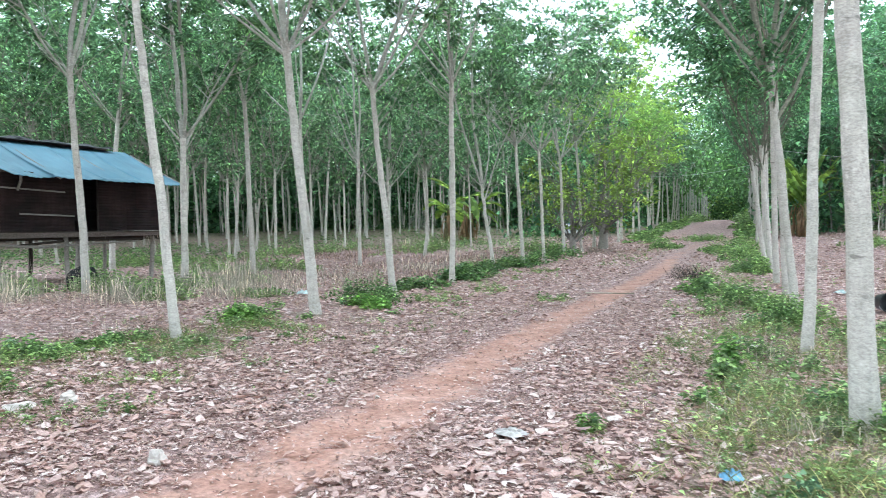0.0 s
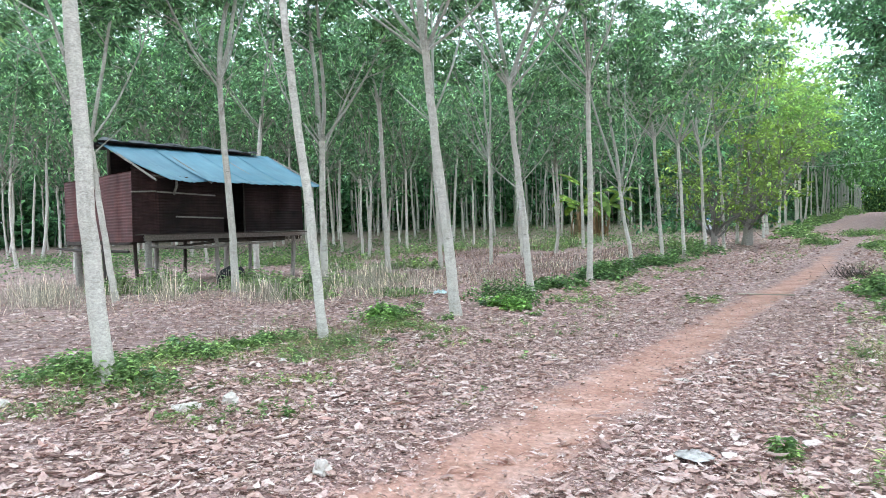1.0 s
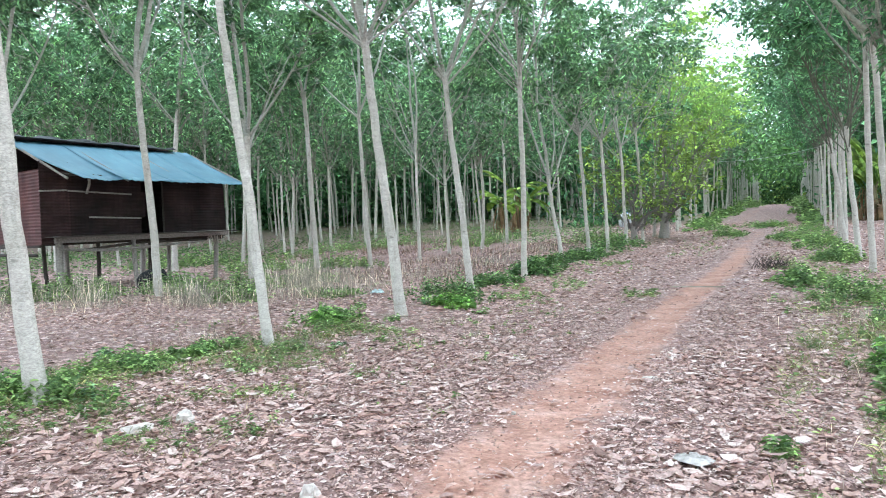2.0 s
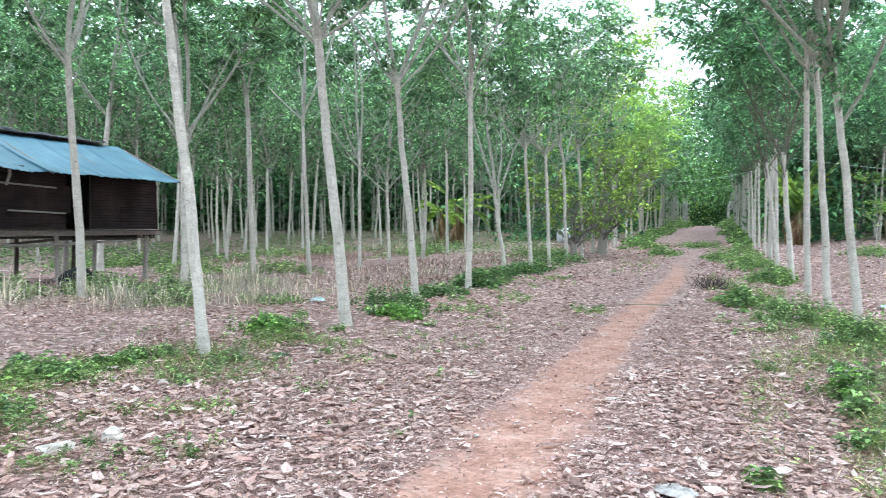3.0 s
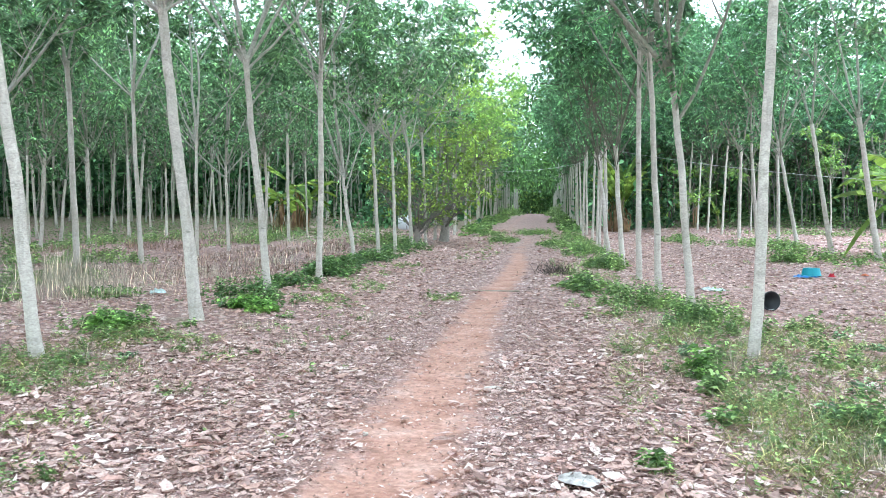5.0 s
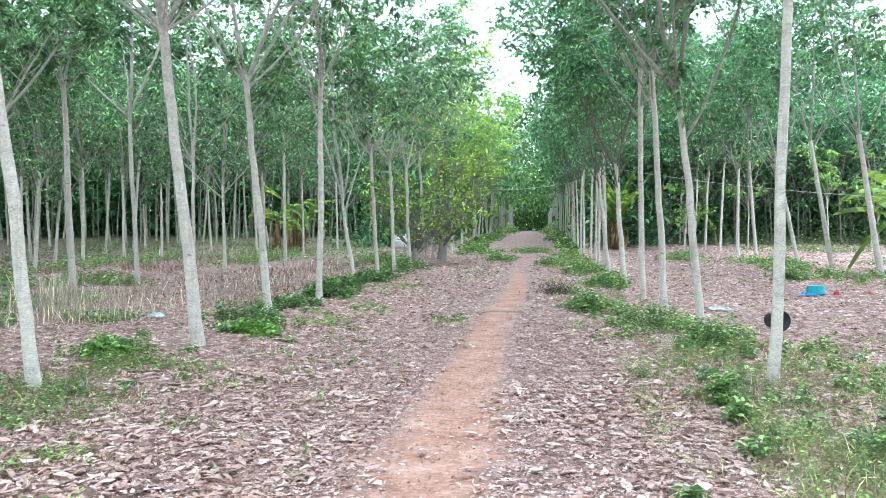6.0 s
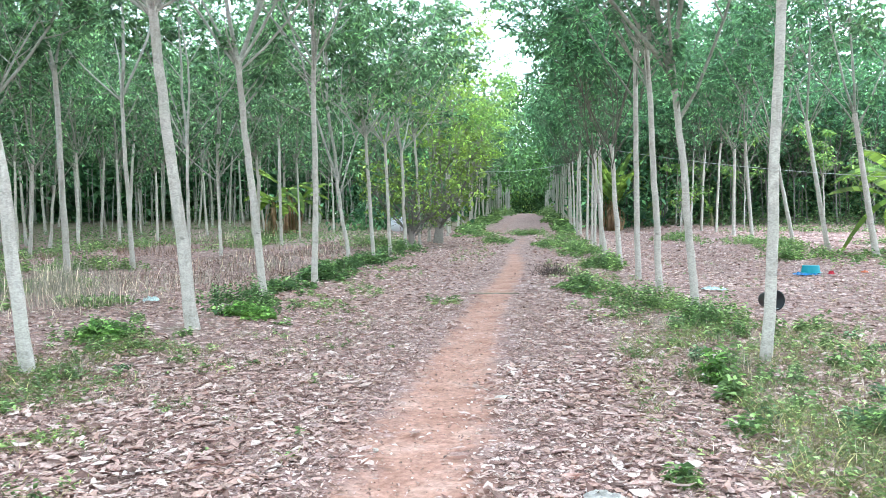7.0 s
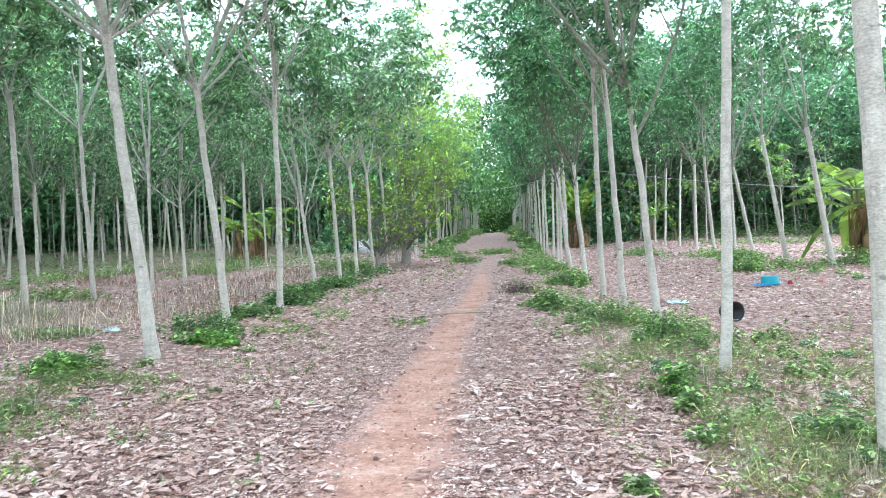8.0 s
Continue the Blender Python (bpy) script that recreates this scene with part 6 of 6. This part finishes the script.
def bucket():
    """A black bucket on its side: tapered wall, thick rim, closed base."""
    bm = bmesh.new()
    n = 28
    prof = [(0.0, 0.0), (0.13, 0.0), (0.165, 0.40), (0.178, 0.405), (0.178, 0.42), (0.157, 0.42), (0.124, 0.012), (0.0, 0.012)]
    rings = []
    for rr, z in prof:
        rings.append([bm.verts.new((rr * math.cos(2 * math.pi * i / n), rr * math.sin(2 * math.pi * i / n), z)) for i in range(n)] if rr > 0 else [bm.verts.new((0, 0, z))])
    for a, b in zip(rings, rings[1:]):
        for i in range(n):
            j = (i + 1) % n
            if len(a) == 1:
                bm.faces.new((a[0], b[j], b[i]))
            elif len(b) == 1:
                bm.faces.new((a[i], a[j], b[0]))
            else:
                bm.faces.new((a[i], a[j], b[j], b[i]))
    ob = tagged(new("bucket"), "black plastic bucket lying open on its side", "bucket")
    part_bm("body", bm, M_BLACK, ob, smooth=True)
    handle = Soup()
    a = np.linspace(0.1, math.pi - 0.1, 12)
    handle.tube(np.stack([0.18 * np.cos(a), -0.05 - 0.1 * np.sin(a), np.full(12, 0.4)], 1), np.full(12, 0.005), 5)
    part("handle", handle.mesh("handle", M_CORD), ob, "thin wire handle")
    axis = Vector((0.3, -0.95, 0.05)).normalized()
    m = axis.to_track_quat('Z', 'Y').to_matrix().to_4x4()
    mouth = Vector((2.35, 13.22, float(ground_z(2.35, 13.22)) + 0.165))
    ob.matrix_basis = Matrix.Translation(mouth - axis * 0.3) @ m @ Matrix.Diagonal((0.93, 0.93, 0.714, 1.0))


bucket()


def crumpled(name, w, l, h, material, seed, label, category):
    """A crumpled film or cloth, with thickness."""
    bm = bmesh.new()
    bmesh.ops.create_grid(bm, x_segments=14, y_segments=10, size=0.5)
    off = Vector((seed * 3.1, seed * 1.7, 0))
    for v in bm.verts:
        p = v.co * 4 + off
        edge = 1 - min(1, max(abs(v.co.x), abs(v.co.y)) * 2) ** 3
        k = 1 + 0.15 * noise.noise(v.co * 3 + off) - 0.16 * (abs(v.co.x) * abs(v.co.y) * 4) ** 1.5
        z = h * (0.25 + abs(noise.noise(p)) * 1.1 + 0.5 * noise.noise(p * 2.3)) * (0.25 + edge)
        v.co = Vector((v.co.x * w * k, v.co.y * l * k, max(0.004, z)))
    got = bmesh.ops.solidify(bm, geom=bm.faces[:], thickness=0.003)
    me = bpy.data.meshes.new(name)
    bm.to_mesh(me)
    bm.free()
    me.materials.append(material)
    return tagged(new(name, me), label, category)


M_FILM = plain("pale_teal_film", (0.5, 0.6, 0.59), 0.5, 0.5, 14.0)
M_PAPER = plain("weathered_paper", (0.42, 0.39, 0.36), 0.9, 0.5, 14.0)
lay(crumpled("plastic_bag", 0.5, 0.22, 0.08, M_FILM, 1, "crumpled pale teal plastic bag on the leaves", "bag"), 2.1, 16.3, 0.02, -25)
lay(crumpled("plastic_bag", 0.3, 0.22, 0.1, M_FILM, 2, "crumpled white and teal plastic bag in dry grass", "bag"), -8.55, 13.4, 0.02, 30)
lay(crumpled("plastic_bag", 0.13, 0.1, 0.05, plain("blue_film", (0.2, 0.42, 0.6), 0.4, 0.4, 20.0), 3, "small torn blue plastic bag among weeds", "bag"), 0.18, 4.23, 0.03, 10)
lay(crumpled("paper_scrap", 0.23, 0.18, 0.03, M_PAPER, 4, "flattened weathered white paper scrap beside the path", "paper"), -1.19, 4.67, 0.03, -30)
lay(crumpled("tarpaulin", 0.62, 0.4, 0.06, M_BLUEP, 5, "crumpled blue plastic sheet under a teal basin", "sheet"), 5.1, 19.65, 0.02, 8)


def basin():
    bm = bmesh.new()
    n = 26
    rings = []
    for rr, z in ((0.0, 0.19), (0.17, 0.19), (0.175, 0.18), (0.2, 0.02), (0.225, 0.012), (0.225, 0.0), (0.19, 0.0), (0.16, 0.17), (0.0, 0.175)):
        rings.append([bm.verts.new((rr * 1.15 * math.cos(2 * math.pi * i / n), rr * 0.8 * math.sin(2 * math.pi * i / n), z)) for i in range(n)] if rr > 0 else [bm.verts.new((0, 0, z))])
    for a, b in zip(rings, rings[1:]):
        for i in range(n):
            j = (i + 1) % n
            if len(a) == 1:
                bm.faces.new((a[0], b[i], b[j]))
            elif len(b) == 1:
                bm.faces.new((a[j], a[i], b[0]))
            else:
                bm.faces.new((a[j], a[i], b[i], b[j]))
    me = bpy.data.meshes.new("basin")
    bm.to_mesh(me)
    bm.free()
    me.materials.append(M_TEAL)
    lay(tagged(new("basin", me), "teal plastic basin upside down on a blue sheet", "basin"), 5.2, 19.7, 0.05, 5)


basin()
lay(crumpled("cloth", 0.16, 0.14, 0.09, M_RED, 6, "small crumpled red cloth by the teal basin", "cloth"), 5.57, 19.4, 0.02, 0)
lay(crumpled("cloth", 0.2, 0.14, 0.05, plain("orange_cloth", (0.5, 0.14, 0.06), 0.7, 0.3), 7, "faded orange rag on the leaves", "cloth"), 6.32, 19.4, 0.02, 40)


def stone(x, y, w, l, h, seed):
    bm = bmesh.new()
    bmesh.ops.create_icosphere(bm, subdivisions=3, radius=0.5)
    off = Vector((seed, seed * 2.0, 1))
    for v in bm.verts:
        k = 1 + 0.5 * noise.noise(v.co * 2.6 + off) + 0.22 * noise.noise(v.co * 6 + off) + 0.08 * noise.noise(v.co * 14 + off)
        v.co = Vector((v.co.x * w * k, v.co.y * l * k, v.co.z * h * k))
    me = bpy.data.meshes.new("stone")
    bm.to_mesh(me)
    bm.free()
    me.materials.append(M_STONE)
    lay(tagged(new("stone", me), "pale whitish stone lying among fallen leaves", "stone", "pale stones"), x, y, h * 0.3, seed * 40)


for i, a in enumerate(((-4.88, 4.37, 0.15, 0.12, 0.11), (-5.0, 4.02, 0.24, 0.13, 0.09), (-3.01, 3.4, 0.13, 0.1, 0.11), (-5.9, 6.0, 0.1, 0.08, 0.07), (-1.81, 6.92, 0.16, 0.09, 0.04), (0.3, 8.9, 0.2, 0.14, 0.07), (-2.6, 5.45, 0.045, 0.04, 0.03), (-6.2, 3.2, 0.14, 0.1, 0.08))):
    stone(*a, i + 1)


def strung(name, pts, radius, material, label, category):
    ob = new(name, pole_mesh(name, pts, [radius] * len(pts), material, 5))
    return tagged(ob, label, category)


strung("stick", [(-2.85, 15.25, 0.03), (-2.3, 15.2, 0.04), (-1.85, 15.28, 0.035)], 0.014, M_STRAW, "pale dry stick lying across the path", "stick")


def cord(a, b, sag):
    t = np.linspace(0, 1, 24)[:, None]
    p = np.array(a) * (1 - t) + np.array(b) * t
    p[:, 2] -= sag * 4 * (t * (1 - t))[:, 0]
    strung("cord", p, 0.008, M_CORD, "pale cord strung between trees across the clearing", "cord")


cord((1.02, 29.3, 4.2), (11.6, 22.6, 2.5), 0.25)
cord((-6.3, 45.5, 4.6), (1.0, 41.5, 4.7), 0.35)


def dead_shrub(x, y):
    r = np.random.default_rng(77)
    sp = Soup()
    for i in range(120):
        az = r.uniform(0, 6.28)
        b = np.array([r.normal(0, 0.22), r.normal(0, 0.3), -0.02])
        e = b + np.array([math.cos(az) * 0.25, math.sin(az) * 0.25, r.uniform(0.15, 0.42)])
        sp.tube([b, (b + e) / 2 + r.normal(0, 0.03, 3), e], [0.006, 0.005, 0.003], 3)
    ob = tagged(new("dead_shrub", sp.mesh("dead_shrub", M_WOOD_DARK)), "dark withered shrub of thin bare twigs", "shrub")
    lay(ob, x, y)


dead_shrub(-1.1, 19.9)


def near_sapling(x, y):
    """A young tree beside the walk, with large drooping leaves in threes."""
    r = np.random.default_rng(12)
    ob = tagged(new("sapling"), "young sapling with large fresh green leaves", "tree", "saplings")
    lay(ob, x, y)
    top = np.array([0.25, 0.3, 2.35])
    part("stem", pole_mesh("stem", [(0, 0, -0.1), (0.05, 0.08, 1.2), top], [0.018, 0.014, 0.007], M_TWIG, 6), ob)
    for i in range(7):
        az = 0.9 + i * 0.75
        tip = top + np.array([math.cos(az) * 0.28, math.sin(az) * 0.28, 0.05 - 0.12 * (i % 3)])
        sp = Soup()
        sp.tube([top - np.array([0, 0, 0.05 * i]), (top + tip) / 2 + np.array([0, 0, 0.03]), tip], [0.004, 0.003, 0.003], 4)
        for turn in (-0.7, 0.0, 0.7):
            w = np.array([[math.cos(az + turn), math.sin(az + turn), -0.75]])
            sp.leaves(tip[None, :], w, 0.17, 0.075, 0.1, 0.15, up=(0, 0, 1.0))
        part("leaf", sp.mesh("leaf", M_WEED), ob)
    return ob


near_sapling(-3.32, 1.02)


def tank(x, y):
    """A squarish white plastic water tank with a lid."""
    ob = tagged(new("water_tank"), "white plastic water tank standing among the trees", "tank")
    lay(ob, x, y, 0.0, 15)
    bm = box_bm(bmesh.new(), (-0.42, -0.4, 0.0), (0.42, 0.4, 0.95))
    bmesh.ops.bevel(bm, geom=bm.edges[:], offset=0.09, segments=3, affect='EDGES')
    part_bm("body", bm, M_TANK, ob, smooth=True)
    bm = bmesh.new()
    bmesh.ops.create_cone(bm, cap_ends=True, segments=20, radius1=0.17, radius2=0.16, depth=0.06, matrix=Matrix.Translation((0, 0, 0.97)))
    part_bm("lid", bm, M_BLUEP, ob, "round blue lid")


tank(-10.65, 49.0)
